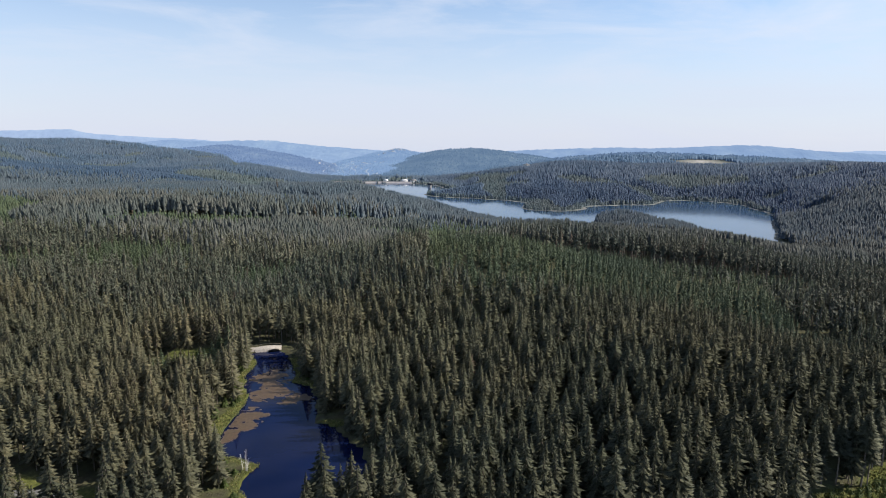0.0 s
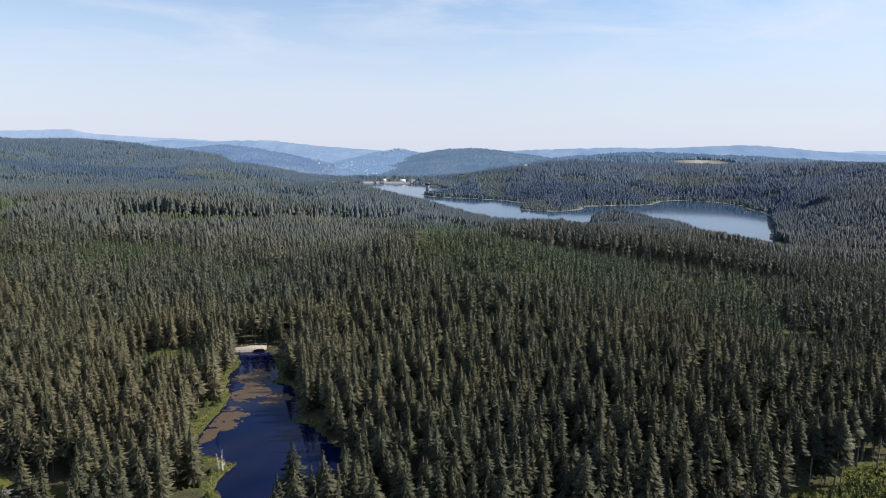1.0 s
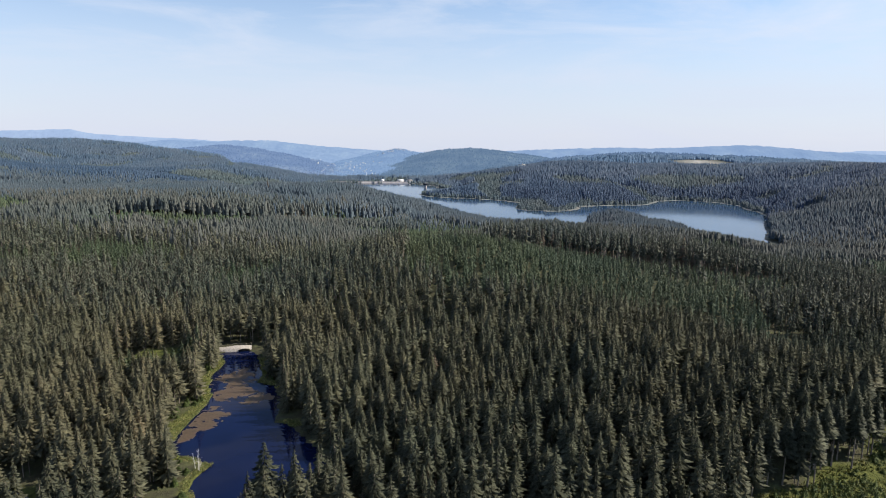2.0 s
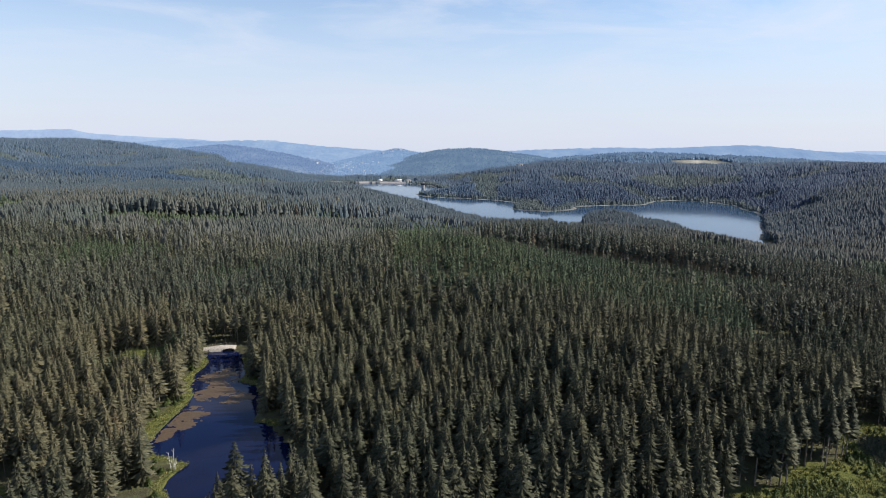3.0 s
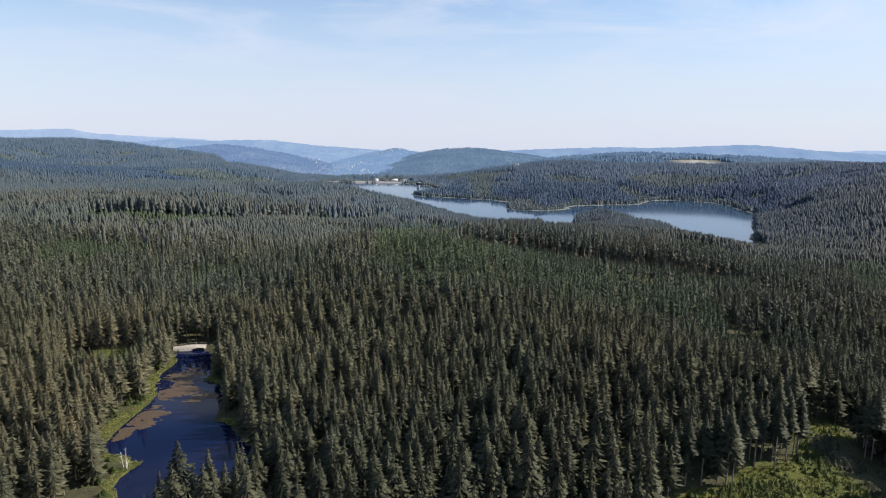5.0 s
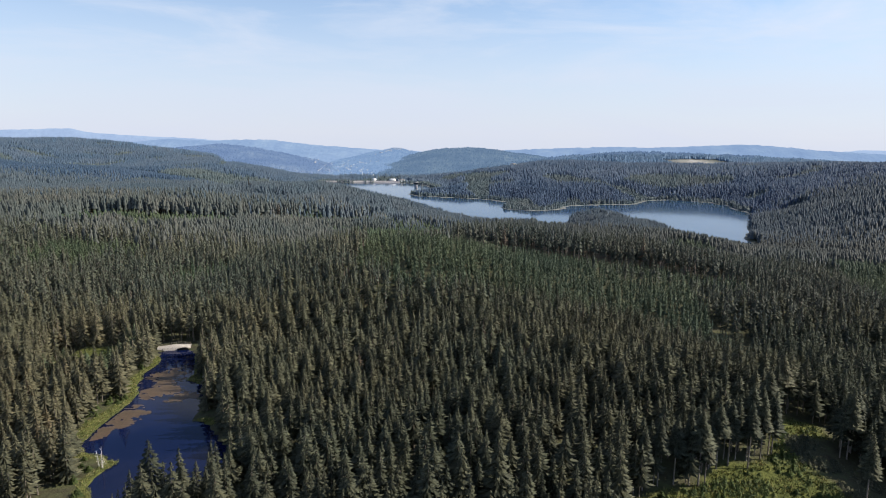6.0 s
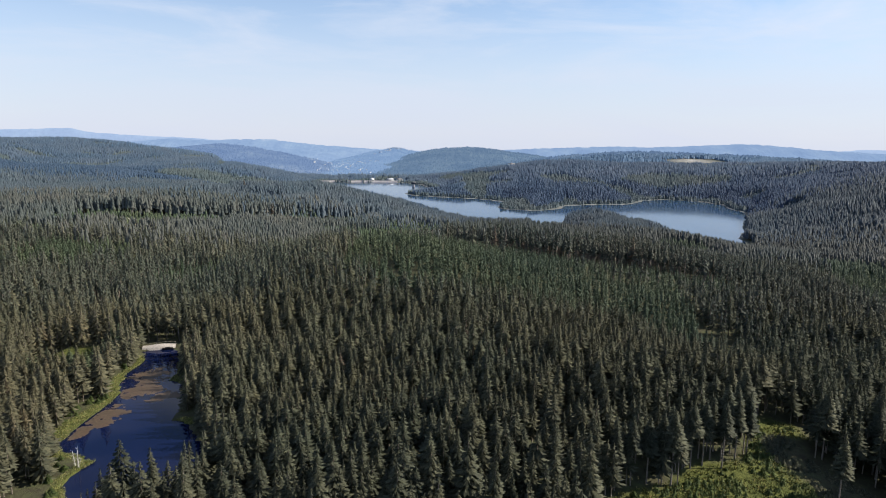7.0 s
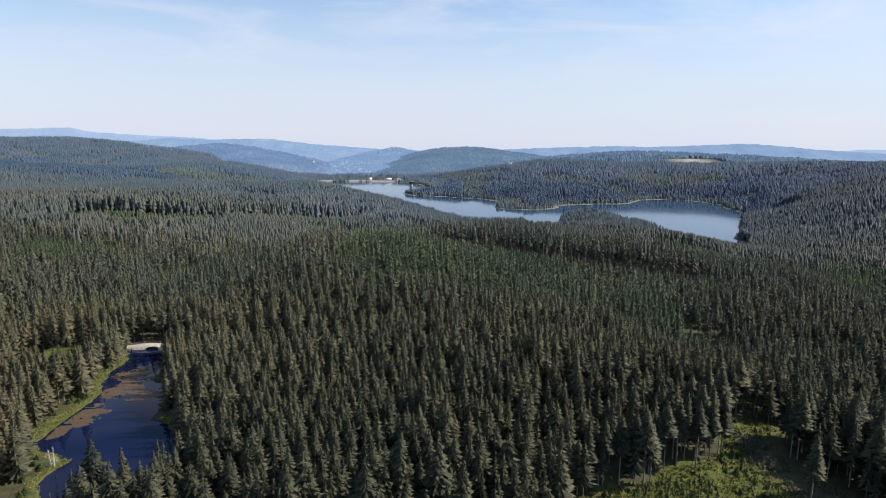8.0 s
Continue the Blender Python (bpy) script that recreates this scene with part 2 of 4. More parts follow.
def pond_distance(x, y):
    return outline_distance(POND, x, y) + wobble(x, y, 6, 1.6, 3) + wobble(x, y, 2.2, 0.6, 4)


def lake_distance(x, y):
    return outline_distance(LAKE, x, y) + wobble(x, y, 60, 8, 5) + wobble(x, y, 18, 4, 6)


def valley(x, y):
    """The deep valley that falls away behind the dam."""
    u = (x - 64) / np.maximum(y, 1)
    return smooth(-0.38, -0.31, u) * smooth(0.06, -0.01, u) * smooth(1880, 1960, y)


def land(x, y):
    x, y = np.asarray(x, float), np.asarray(y, float)
    z = np.full(x.shape, -8.0)
    for hills, s in ((NEAR, 60), (CREST, 85), (MID, 130), (LAKESIDE, 150), (FAR, 260), (FOLDS, 55), (SADDLES, 95), (SHOULDERS, 150)):
        for a, b, h in hills:
            z += h * np.exp(-((x - a) ** 2 + (y - b) ** 2) / (2 * s * s))
    z += wobble(x, y, 45, 1.2, 7) + wobble(x, y, 190, 3.0, 8) * smooth(400, 900, y)
    z = z + (-58 - z) * smooth(2500, 2900, y) - 110 * smooth(3050, 3500, y)
    z = z + np.minimum(-48 - (y - 2000) * 0.073 - z, 0) * valley(x, y)
    d = pond_distance(x, y)
    z = np.where(d < 40, 0.35 + np.maximum(z - 0.35, 0.0) * smooth(2, 36, d) + np.clip(d, 0, 3) * 0.12, z)
    z = np.where(d < 0, np.maximum(-2.0, 0.35 + d * 0.9), z)
    d = lake_distance(x, y)
    near = (x > -450) & (x < 720) & (y > 700) & (y < 1900)
    z = np.where(near, np.maximum(z, LAKE_Z + 1.5), z)
    z = np.where(d < 90, LAKE_Z + 0.8 + (z - LAKE_Z - 0.8) * smooth(0, 90, d), z)
    return np.where(d < 0, np.maximum(LAKE_Z - 5, LAKE_Z + 0.8 + d * 0.25), z)


def mesh_from(name, verts, faces, mat, attributes=(), flat=True, normals=None):
    """A mesh from arrays; faces is an (n, 3) or (n, 4) array."""
    me = bpy.data.meshes.new(name)
    n, k = faces.shape
    me.vertices.add(len(verts))
    me.vertices.foreach_set("co", np.ascontiguousarray(verts, np.float32).ravel())
    me.loops.add(n * k)
    me.loops.foreach_set("vertex_index", np.ascontiguousarray(faces, np.int32).ravel())
    me.polygons.add(n)
    me.polygons.foreach_set("loop_start", np.arange(0, n * k, k, dtype=np.int32))
    if not flat:
        me.polygons.foreach_set("use_smooth", np.ones(n, bool))
    for key, values in attributes:
        me.attributes.new(key, "FLOAT", "POINT").data.foreach_set("value", np.ascontiguousarray(values, np.float32))
    me.materials.append(mat)
    me.update(calc_edges=True)
    if normals is not None:
        me.attributes.new("custom_normal", "FLOAT_VECTOR", "POINT").data.foreach_set("vector", np.ascontiguousarray(normals, np.float32).ravel())
    return me


def crown_normals(verts, axis, seed):
    """Needle sprays shade as a soft cone round the stem, each bough a little differently."""
    rng = np.random.RandomState(seed)
    out = verts[:, :2] - axis
    out = out / np.maximum(np.hypot(out[:, 0], out[:, 1])[:, None], 0.05)
    n = np.concatenate([out, np.full((len(out), 1), 0.55)], 1)
    n += np.repeat(rng.normal(0, 0.38, (len(n) // 4 + 1, 3)), 4, 0)[:len(n)]
    return n / np.linalg.norm(n, axis=1)[:, None]


def sunlit_part(x, y):
    """Grass in the clearing's sunlit part; beyond it, dark floor colour paints the shade."""
    return np.maximum(smooth(168, 156, x + wobble(x, y, 8, 5, 14)), smooth(196, 201, y))


def meadow(x, y):
    """A hay meadow on the far hill."""
    return 1 - smooth(0.85, 1.0, np.maximum(np.abs(x - 955) / 115, np.abs(y - 2305) / 130))


# grassy points on the pond's bank: x, y, half-depth
BANKS = [(-58, 254, 3.6), (-41, 217, 3.6)]


def build_ground():
    xs = np.concatenate([np.linspace(-4600, -700, 34)[:-1], np.linspace(-700, -170, 40)[:-1], np.linspace(-170, 210, 130)[:-1], np.linspace(210, 720, 44)[:-1], np.linspace(720, 4600, 34)])
    ys = np.concatenate([np.linspace(-900, 120, 18)[:-1], np.linspace(120, 310, 76)[:-1], np.linspace(310, 900, 70)[:-1], np.linspace(900, 1900, 80)[:-1], np.linspace(1900, 4980, 50)])
    x, y = np.meshgrid(xs, ys)
    z = land(x, y)
    nx, ny = len(xs), len(ys)
    q = np.arange(nx * ny).reshape(ny, nx)
    faces = np.stack([q[:-1, :-1], q[:-1, 1:], q[1:, 1:], q[1:, :-1]], -1).reshape(-1, 4)
    d = pond_distance(x, y)
    c = outline_distance(CLEARING, x, y) + wobble(x, y, 9, 4, 11)
    # the clearing's shaded side keeps the dark floor colour as painted shade
    grass = np.maximum((1 - smooth(2.8, 4.4, d)) * (x < -55) * (y < 285), (1 - smooth(-2, 3, c)) * sunlit_part(x, y))
    for a, b, r in OPEN_GROUND:
        grass = np.maximum(grass, 1 - smooth(r * 0.7, r * 1.1, np.hypot(x - a, y - b) + wobble(x, y, 8, 3, 12)))
    for a, b, r in BANKS:
        grass = np.maximum(grass, (1 - smooth(r * 0.6, r, np.hypot((x - a) / 1.8, y - b))))
    grass = np.maximum(grass, 0.5 * meadow(x, y))
    sand = np.maximum(0.45 * (1 - smooth(1.5, 4, lake_distance(x, y))) * (y > 600), meadow(x, y))
    me = mesh_from("ground", np.stack([x, y, z], -1).reshape(-1, 3), faces, GROUND, (("grass", grass.ravel()), ("sand", sand.ravel()), ("far_floor", smooth(650, 1100, y).ravel())), flat=False)
    tagged(new("ground", me), "hilly forest floor with grassy banks and clearings", "ground", kind="structure")


# small glades: x, y, radius
OPEN_GROUND = [(-128, 288, 7.5), (-118, 291, 7.5), (-129, 279, 6), (-121, 167, 8), (-112, 165, 7), (-128, 160, 6), (-103, 168, 6.5), (-133, 168, 6), (-266, 634, 14), (-240, 630, 12)]
build_ground()


def water_sheet(name, x0, y0, x1, y1, z, mat, label):
    me = bpy.data.meshes.new(name)
    me.from_pydata([(x0, y0, z), (x1, y0, z), (x1, y1, z), (x0, y1, z)], [], [(0, 1, 2, 3)])
    me.materials.append(mat)
    return tagged(new(name, me), label, "water", kind="structure")


water_sheet("water_pond", -100, 140, -10, 305, 0.0, POND_WATER, "dark still peaty pond water between wooded banks")
water_sheet("water_reservoir", -420, 740, 700, 1860, LAKE_Z, LAKE_WATER, "broad blue reservoir reflecting the pale sky")


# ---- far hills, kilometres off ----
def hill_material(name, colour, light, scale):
    """Woods kilometres away: a little sunlit green, and blue air light painted as a glow."""
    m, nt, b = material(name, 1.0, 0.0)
    haze_glow = ramp(nt, noise_out(nt, scale, 5, 0.7), [(0.28, tuple(v * 0.88 for v in colour)), (0.5, colour), (0.7, tuple(v * 0.75 + w * 0.25 for v, w in zip(colour, light))), (0.88, light)])
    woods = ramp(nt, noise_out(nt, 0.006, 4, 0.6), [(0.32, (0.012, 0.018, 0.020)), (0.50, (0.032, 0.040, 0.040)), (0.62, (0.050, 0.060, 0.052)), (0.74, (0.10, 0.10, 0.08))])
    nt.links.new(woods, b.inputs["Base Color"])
    nt.links.new(haze_glow, b.inputs["Emission Color"])
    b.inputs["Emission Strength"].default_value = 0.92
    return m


def far_hill(name, y, crest, colour, light, seed, deep=420, rough=3.0, foot=-130):
    """A wooded ridge with a long slope towards the reservoir. Returns its height at a place."""
    cx, cz = zip(*crest)

    def height(x, yy):
        q = np.clip(1 - (y - yy) / deep, 0, 1)
        top = (np.interp(x, cx, cz) + np.interp(x - 25, cx, cz) + np.interp(x + 25, cx, cz)) / 3
        top = top + wobble(x, x * 0 + y, 30, rough, seed) + wobble(x, x * 0 + y, 9, rough * 0.5, seed + 1)
        return foot + (top - foot) * np.sin(q * 1.5708) ** 1.15 + (wobble(x, yy, 130, 9, seed + 2) + wobble(x, yy, 18, 2.5, seed + 3)) * np.sin(q * 3.1416)

    xs = np.linspace(cx[0], cx[-1], 240)
    x, q = np.meshgrid(xs, np.linspace(0, 1, 26))
    yy = y - deep * (1 - q)
    n = len(xs)
    k = np.arange(n * 26).reshape(26, n)
    faces = np.stack([k[:-1, :-1], k[:-1, 1:], k[1:, 1:], k[1:, :-1]], -1).reshape(-1, 4)
    verts = np.stack([x, yy, height(x, yy)], -1).reshape(-1, 3)
    # the crowns of its woods
    rng = np.random.RandomState(seed + 5)
    count = int((cx[-1] - cx[0]) * min(deep, 1400) / 170) if y < 4300 else 8
    tx, ty = cx[0] + (cx[-1] - cx[0]) * rng.rand(count), y - min(deep, 1400) * rng.rand(count)
    tz, th = height(tx, ty), 4 + 4 * rng.rand(count)
    a = np.arange(3)[None] * 2.094 + rng.rand(count)[:, None] * 6.28
    ring = np.stack([tx[:, None] + 4.6 * np.cos(a), ty[:, None] + 4.6 * np.sin(a), np.repeat(tz[:, None], 3, 1) - 1], -1)
    crowns = np.concatenate([ring, np.stack([tx, ty, tz + th], -1)[:, None]], 1).reshape(-1, 3)
    j = len(verts) + np.arange(count)[:, None] * 4
    crown_faces = np.concatenate([j + np.array(t) for t in ((0, 1, 3), (1, 2, 3), (2, 0, 3))])
    me = bpy.data.meshes.new(name)
    me.from_pydata(np.concatenate([verts, crowns]).tolist(), [], faces.tolist() + crown_faces.tolist())
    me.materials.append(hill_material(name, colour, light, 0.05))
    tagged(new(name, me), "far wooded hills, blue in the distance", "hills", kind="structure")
    return height


# the two colours of each ridge are its emitted haze
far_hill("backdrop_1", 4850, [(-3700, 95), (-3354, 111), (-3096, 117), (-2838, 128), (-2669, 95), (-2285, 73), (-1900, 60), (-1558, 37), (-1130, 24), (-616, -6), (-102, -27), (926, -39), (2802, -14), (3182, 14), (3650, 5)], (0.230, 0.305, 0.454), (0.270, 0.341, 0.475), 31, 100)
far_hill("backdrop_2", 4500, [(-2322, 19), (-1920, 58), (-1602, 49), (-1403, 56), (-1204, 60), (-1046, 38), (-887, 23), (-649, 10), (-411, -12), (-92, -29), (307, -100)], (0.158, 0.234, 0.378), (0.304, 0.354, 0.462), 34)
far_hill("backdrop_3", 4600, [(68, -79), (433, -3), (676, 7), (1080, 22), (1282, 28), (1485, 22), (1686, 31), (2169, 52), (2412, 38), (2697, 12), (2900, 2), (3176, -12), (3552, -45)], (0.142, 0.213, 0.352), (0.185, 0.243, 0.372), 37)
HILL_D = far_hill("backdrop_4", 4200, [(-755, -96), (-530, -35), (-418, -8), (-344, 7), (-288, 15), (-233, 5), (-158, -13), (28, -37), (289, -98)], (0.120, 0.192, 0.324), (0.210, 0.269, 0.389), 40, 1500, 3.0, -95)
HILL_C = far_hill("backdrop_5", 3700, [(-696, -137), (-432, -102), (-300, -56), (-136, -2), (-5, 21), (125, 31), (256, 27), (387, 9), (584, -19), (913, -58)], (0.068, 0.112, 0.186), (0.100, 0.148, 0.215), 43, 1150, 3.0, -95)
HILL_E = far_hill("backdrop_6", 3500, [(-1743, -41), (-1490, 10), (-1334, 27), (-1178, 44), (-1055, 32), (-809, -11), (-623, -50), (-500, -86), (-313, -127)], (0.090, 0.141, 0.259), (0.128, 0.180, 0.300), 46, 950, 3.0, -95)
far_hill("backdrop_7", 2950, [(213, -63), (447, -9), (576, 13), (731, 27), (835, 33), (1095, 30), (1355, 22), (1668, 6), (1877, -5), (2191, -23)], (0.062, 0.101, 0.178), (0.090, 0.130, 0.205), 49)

# ---- the forest ----
def tree_soup(x, y, z, h, r, base, tone, whorls, twigs, seed):
    """Many spruces in one array: whorls of drooping, pointed boughs of uneven length round each stem."""
    rng = np.random.RandomState(seed)
    n = len(x)
    w = (np.arange(whorls) + 0.5) / whorls
    shape = (n, whorls, twigs)
    f = w[None, :, None] + (rng.rand(*shape) - 0.5) * 1.1 / whorls
    turn = rng.rand(n, whorls, 1) * 6.28
    ang = turn + (np.arange(twigs)[None, None, :] + (rng.rand(*shape) - 0.5) * 0.8) * 6.2832 / twigs
    hh, rr, bb = h[:, None, None], r[:, None, None], base[:, None, None]
    # each crown has its own taper, and a fuller and a thinner side
    taper = (0.80 + 0.30 * rng.rand(n))[:, None, None]
    side = 1 + 0.16 * np.cos(ang - (rng.rand(n) * 6.28)[:, None, None])
    belly = 0.72 + 0.28 * np.clip(f / 0.22, 0, 1)
    reach = rr * side * belly * 1.14 * (np.clip(1.01 - f, 0.01, 1) ** taper) * (0.52 + 0.66 * rng.rand(*shape)) + 0.1
    zc = z[:, None, None] + hh * (bb + (1 - bb) * f)
    lift = hh * (1 - bb) / whorls
    half = 3.1416 / twigs * (0.62 if whorls > 8 else 0.8)
    sag = (0.05 + 0.17 * rng.rand(*shape)) if whorls > 8 else (0.14 + 0.2 * rng.rand(*shape))

    def at(radius, angle, height):
        return np.stack([x[:, None, None] + radius * np.cos(angle), y[:, None, None] + radius * np.sin(angle), height], -1)

    root = at(reach * 0.02, ang, zc + lift * 0.5)
    if whorls > 8:
        # two slim sprays to a bough
        long, short = reach, reach * (0.6 + 0.4 * rng.rand(*shape))
        near = at(long * 0.55, ang - half, zc - long * (sag + 0.10))
        tip = at(long, ang - half * 0.35, zc - long * sag)
        fork = at(short, ang + half * 0.75, zc - short * (sag + 0.16))
        verts = np.stack([root, near, tip, fork], -2).reshape(-1, 3)
        k = np.arange(n * whorls * twigs)[:, None] * 4
        faces = np.concatenate([k + np.array([0, 1, 2]), k + np.array([0, 2, 3])])
    else:
        left = at(reach * 0.6, ang - half, zc - reach * (sag + 0.08))
        right = at(reach * 0.6, ang + half, zc - reach * (sag + 0.08))
        tip = at(reach, ang, zc - reach * sag)
        verts = np.stack([root, left, tip, right], -2).reshape(-1, 3)
        k = np.arange(n * whorls * twigs)[:, None] * 4
        faces = np.concatenate([k + np.array([0, 1, 2]), k + np.array([0, 2, 3])])
    tones = np.repeat(tone, whorls * twigs * 4)
    # the leading shoot
    top = z + h
    s = np.arange(3) * 2.094
    ring = np.stack([x[:, None] + 0.09 * r[:, None] * np.cos(s), y[:, None] + 0.09 * r[:, None] * np.sin(s), np.repeat((top - 0.12 * h)[:, None], 3, 1)], -1)
    apex = np.stack([x, y, top], -1)[:, None]
    lead = np.concatenate([ring, apex], 1).reshape(-1, 3)
    j = len(verts) + np.arange(n)[:, None] * 4
    faces = np.concatenate([faces] + [j + np.array(t) for t in ((0, 1, 3), (1, 2, 3), (2, 0, 3))])
    return np.concatenate([verts, lead]), faces, np.concatenate([tones, np.repeat(tone, 4)])


def skirt_soup(x, y, z, h, r, base, tone, skirts, sides, seed):
    """Far spruces: stacked ragged skirts."""
    rng = np.random.RandomState(seed)
    n = len(x)
    ang = (np.arange(sides)[None, None] + rng.rand(n, skirts, 1) + 0.5 * rng.rand(n, skirts, sides)) * 6.2832 / sides
    lo = (np.arange(skirts) / skirts)[None, :, None]
    rad = r[:, None, None] * (1 - lo * 0.85) * (0.7 + 0.6 * rng.rand(n, skirts, sides))
    zb = z[:, None, None] + h[:, None, None] * (base[:, None, None] + (1 - base[:, None, None]) * lo) - h[:, None, None] * 0.08 * rng.rand(n, skirts, sides)
    ring = np.stack([x[:, None, None] + rad * np.cos(ang), y[:, None, None] + rad * np.sin(ang), zb], -1)
    ztop = z[:, None] + h[:, None] * np.minimum(1, base[:, None] + (1 - base[:, None]) * (lo[0, :, 0][None] + 1.75 / skirts))
    apex = np.stack([np.repeat(x[:, None], skirts, 1), np.repeat(y[:, None], skirts, 1), ztop], -1)[:, :, None]
    verts = np.concatenate([ring, apex], 2).reshape(-1, 3)
    k = np.arange(n * skirts)[:, None] * (sides + 1)
    faces = np.concatenate([k + np.array([s, (s + 1) % sides, sides]) for s in range(sides)])
    return verts, faces, np.repeat(tone, skirts * (sides + 1))


def trunk_soup(x, y, z, h, radius):
    n = len(x)
    s = np.arange(4) * 1.5708
    ring = lambda k, q: np.stack([x[:, None] + (radius * k)[:, None] * np.cos(s), y[:, None] + (radius * k)[:, None] * np.sin(s), np.repeat((z + q)[:, None], 4, 1)], -1)
    verts = np.concatenate([ring(1.0, -0.6), ring(0.45, h * 0.8)], 1).reshape(-1, 3)
    k = np.arange(n)[:, None] * 8
    faces = np.concatenate([k + np.array([s0, (s0 + 1) % 4, 4 + (s0 + 1) % 4, 4 + s0]) for s0 in range(4)])
    return verts, faces


def scatter(y0, y1, step, seed, margin=30):
    """A jittered grid over the wedge of country between two distances."""
    rng = np.random.RandomState(seed)
    ys = np.arange(y0, y1, step * 0.9)
    half = 0.74 * y1 + 64 + margin + step
    xs = np.arange(-half, half + 64, step)
    x, y = np.meshgrid(xs, ys)
    x = x + (np.arange(len(ys)) % 2)[:, None] * step * 0.5
    x, y = (x + (rng.rand(*x.shape) - 0.5) * step * 1.15).ravel(), (y + (rng.rand(*y.shape) - 0.5) * step * 1.15).ravel()
    keep = (x > -0.74 * np.maximum(y, 60) - margin) & (x < 0.74 * np.maximum(y, 60) + 64 + margin * 1.6) & (y >= y0) & (y < y1)
    return x[keep], y[keep]


def stand(x, y):
    """What grows where: height and the youth of the stand, and where nothing stands."""
    age = value_noise(x, y, 70, 21) * 0.6 + value_noise(x, y, 28, 22) * 0.4
    h = 15.0 + 7.0 * age
    young = np.zeros(x.shape)
    # planted young stands: over the crest of the knoll, before the tall belts at the far left, and in a small glade
    edge = np.interp(x, [-20, 10, 45, 70, 95, 155, 180, 230, 300], [474, 464, 446, 440, 436, 416, 404, 386, 366]) + wobble(x, y, 20, 4, 23)
    foot = np.maximum(edge + 6, np.interp(x, [40, 60, 95, 130, 160, 210, 260], [500, 500, 494, 482, 466, 446, 420])) + wobble(x, y, 14, 3, 34)
    belt = smooth(0, 3, y - foot) * smooth(95, 70, y - foot) * smooth(44, 52, x) * smooth(270, 215, x)
    behind = smooth(0, 3, y - edge) * smooth(1, -2, y - foot) * smooth(-25, -5, x) * smooth(270, 215, x)
    young = np.maximum(young, behind)
    young = np.maximum(young, smooth(0, -3, y - edge) * smooth(-112, -85, y - edge + wobble(x, y, 25, 18, 25)) * ((x > -10) & (x < 290)) * smooth(240, 160, x))
    far_edge = np.interp(x, [-330, -274, -222, -167, -115, -85, -40], [642, 660, 672, 712, 758, 785, 820]) + wobble(x, y, 40, 8, 24)
    young = np.maximum(young, smooth(0, -4, y - far_edge) * smooth(-75, -50, y - far_edge + wobble(x, y, 40, 25, 26)) * ((x > -330) & (x < -45)))
    belt = np.maximum(belt, smooth(0, 4, y - far_edge) * smooth(90, 70, y - far_edge) * ((x > -300) & (x < -30)))
    young = np.maximum(young, smooth(1.05, 0.9, np.hypot((x + 115) / 18, (y - 272) / 26)))
    young = np.maximum(young, smooth(0.62, 0.70, value_noise(x, y, 60, 27)) * 0.8 * (y > 380))
    young = young * (1 - belt)
    h = (h + 5.0 * belt) * (1 - 0.42 * young) * (1 - 0.35 * behind)
    low = smooth(-34, -20, y - edge) * (y < edge) * (x > -10) * (x < 290) + smooth(-48, -30, y - far_edge) * (y < far_edge) * (x > -330) * (x < -60)
    h = h * (1 - 0.32 * np.clip(low, 0, 1) * young)
    shore = lake_distance(x, y)
    h = np.where(y > 1120, h * (0.52 + 0.40 * smooth(4, 110, shore)), np.where(y > 680, h * (0.80 + 0.15 * smooth(4, 60, shore)), h))
    young = np.maximum(young, smooth(16, 9, shore + wobble(x, y, 25, 6, 35)) * (y > 1150))
    young = np.maximum(young, smooth(1.1, 0.8, np.hypot((x + 430) / 150, (y - 1390) / 110) + wobble(x, y, 60, 0.25, 36)))
    young = np.maximum(young, smooth(1.1, 0.8, np.hypot((x - 560) / 130, (y - 1480) / 60) + wobble(x, y, 50, 0.3, 37)))
    bare = pond_distance(x, y) < np.where((x < -52) & (y < 285), 3.6, 2.0)
    bare |= np.hypot(x + 63, y - 184) < 6.5
    for a, b, r in BANKS:
        bare |= np.hypot((x - a) / 1.6, y - b) < r
    h = h * (1 - 0.5 * smooth(1.1, 0.8, np.hypot((x + 112) / 17, (y - 270) / 19)))
    bare |= outline_distance(CLEARING, x, y) + wobble(x, y, 9, 3, 11) < 1
    bare |= (lake_distance(x, y) < 3.0) & (y > 600)
    for a, b, r in OPEN_GROUND:
        bare |= np.hypot(x - a, y - b) + wobble(x, y, 8, 2, 12) < r
    bare |= meadow(x, y) > 0.3
    bare |= (np.abs(x - 225) < 12) & (np.abs(y - 1733) < 18)
    bare |= (np.abs(x - 266) < 15) & (np.abs(y - 1755) < 22)
    bare |= (np.abs(x + 120) < 62) & (np.abs(y - 1806) < 22)
    bare |= road_distance(x, y) < 4.0
    bare |= (x > -69) & (x < -38) & (y > 138) & (y < 170)
    bare |= (x > 174) & (x < 208) & (np.abs(y - 203.5 - (x - 176) * 0.1) < 4.5)
    bare |= np.hypot((x + 80) / 1.7, y - 298) < 7.5
    bare |= (np.abs(y - 299) < 6) & (x > -84) & (x < -57)
    for a, b, r in GAPS:
        bare |= np.hypot((x - a) / (0.85 if b > 300 else 1.5), (y - b) / (3.6 if b > 300 else 1.0)) + wobble(x, y, 6, 2, 13) < r
    return h, young, bare


ROAD = [(-190, 148), (-150, 158), (-128, 165), (-112, 168), (-96, 160), (-88, 140), (-84, 110)]


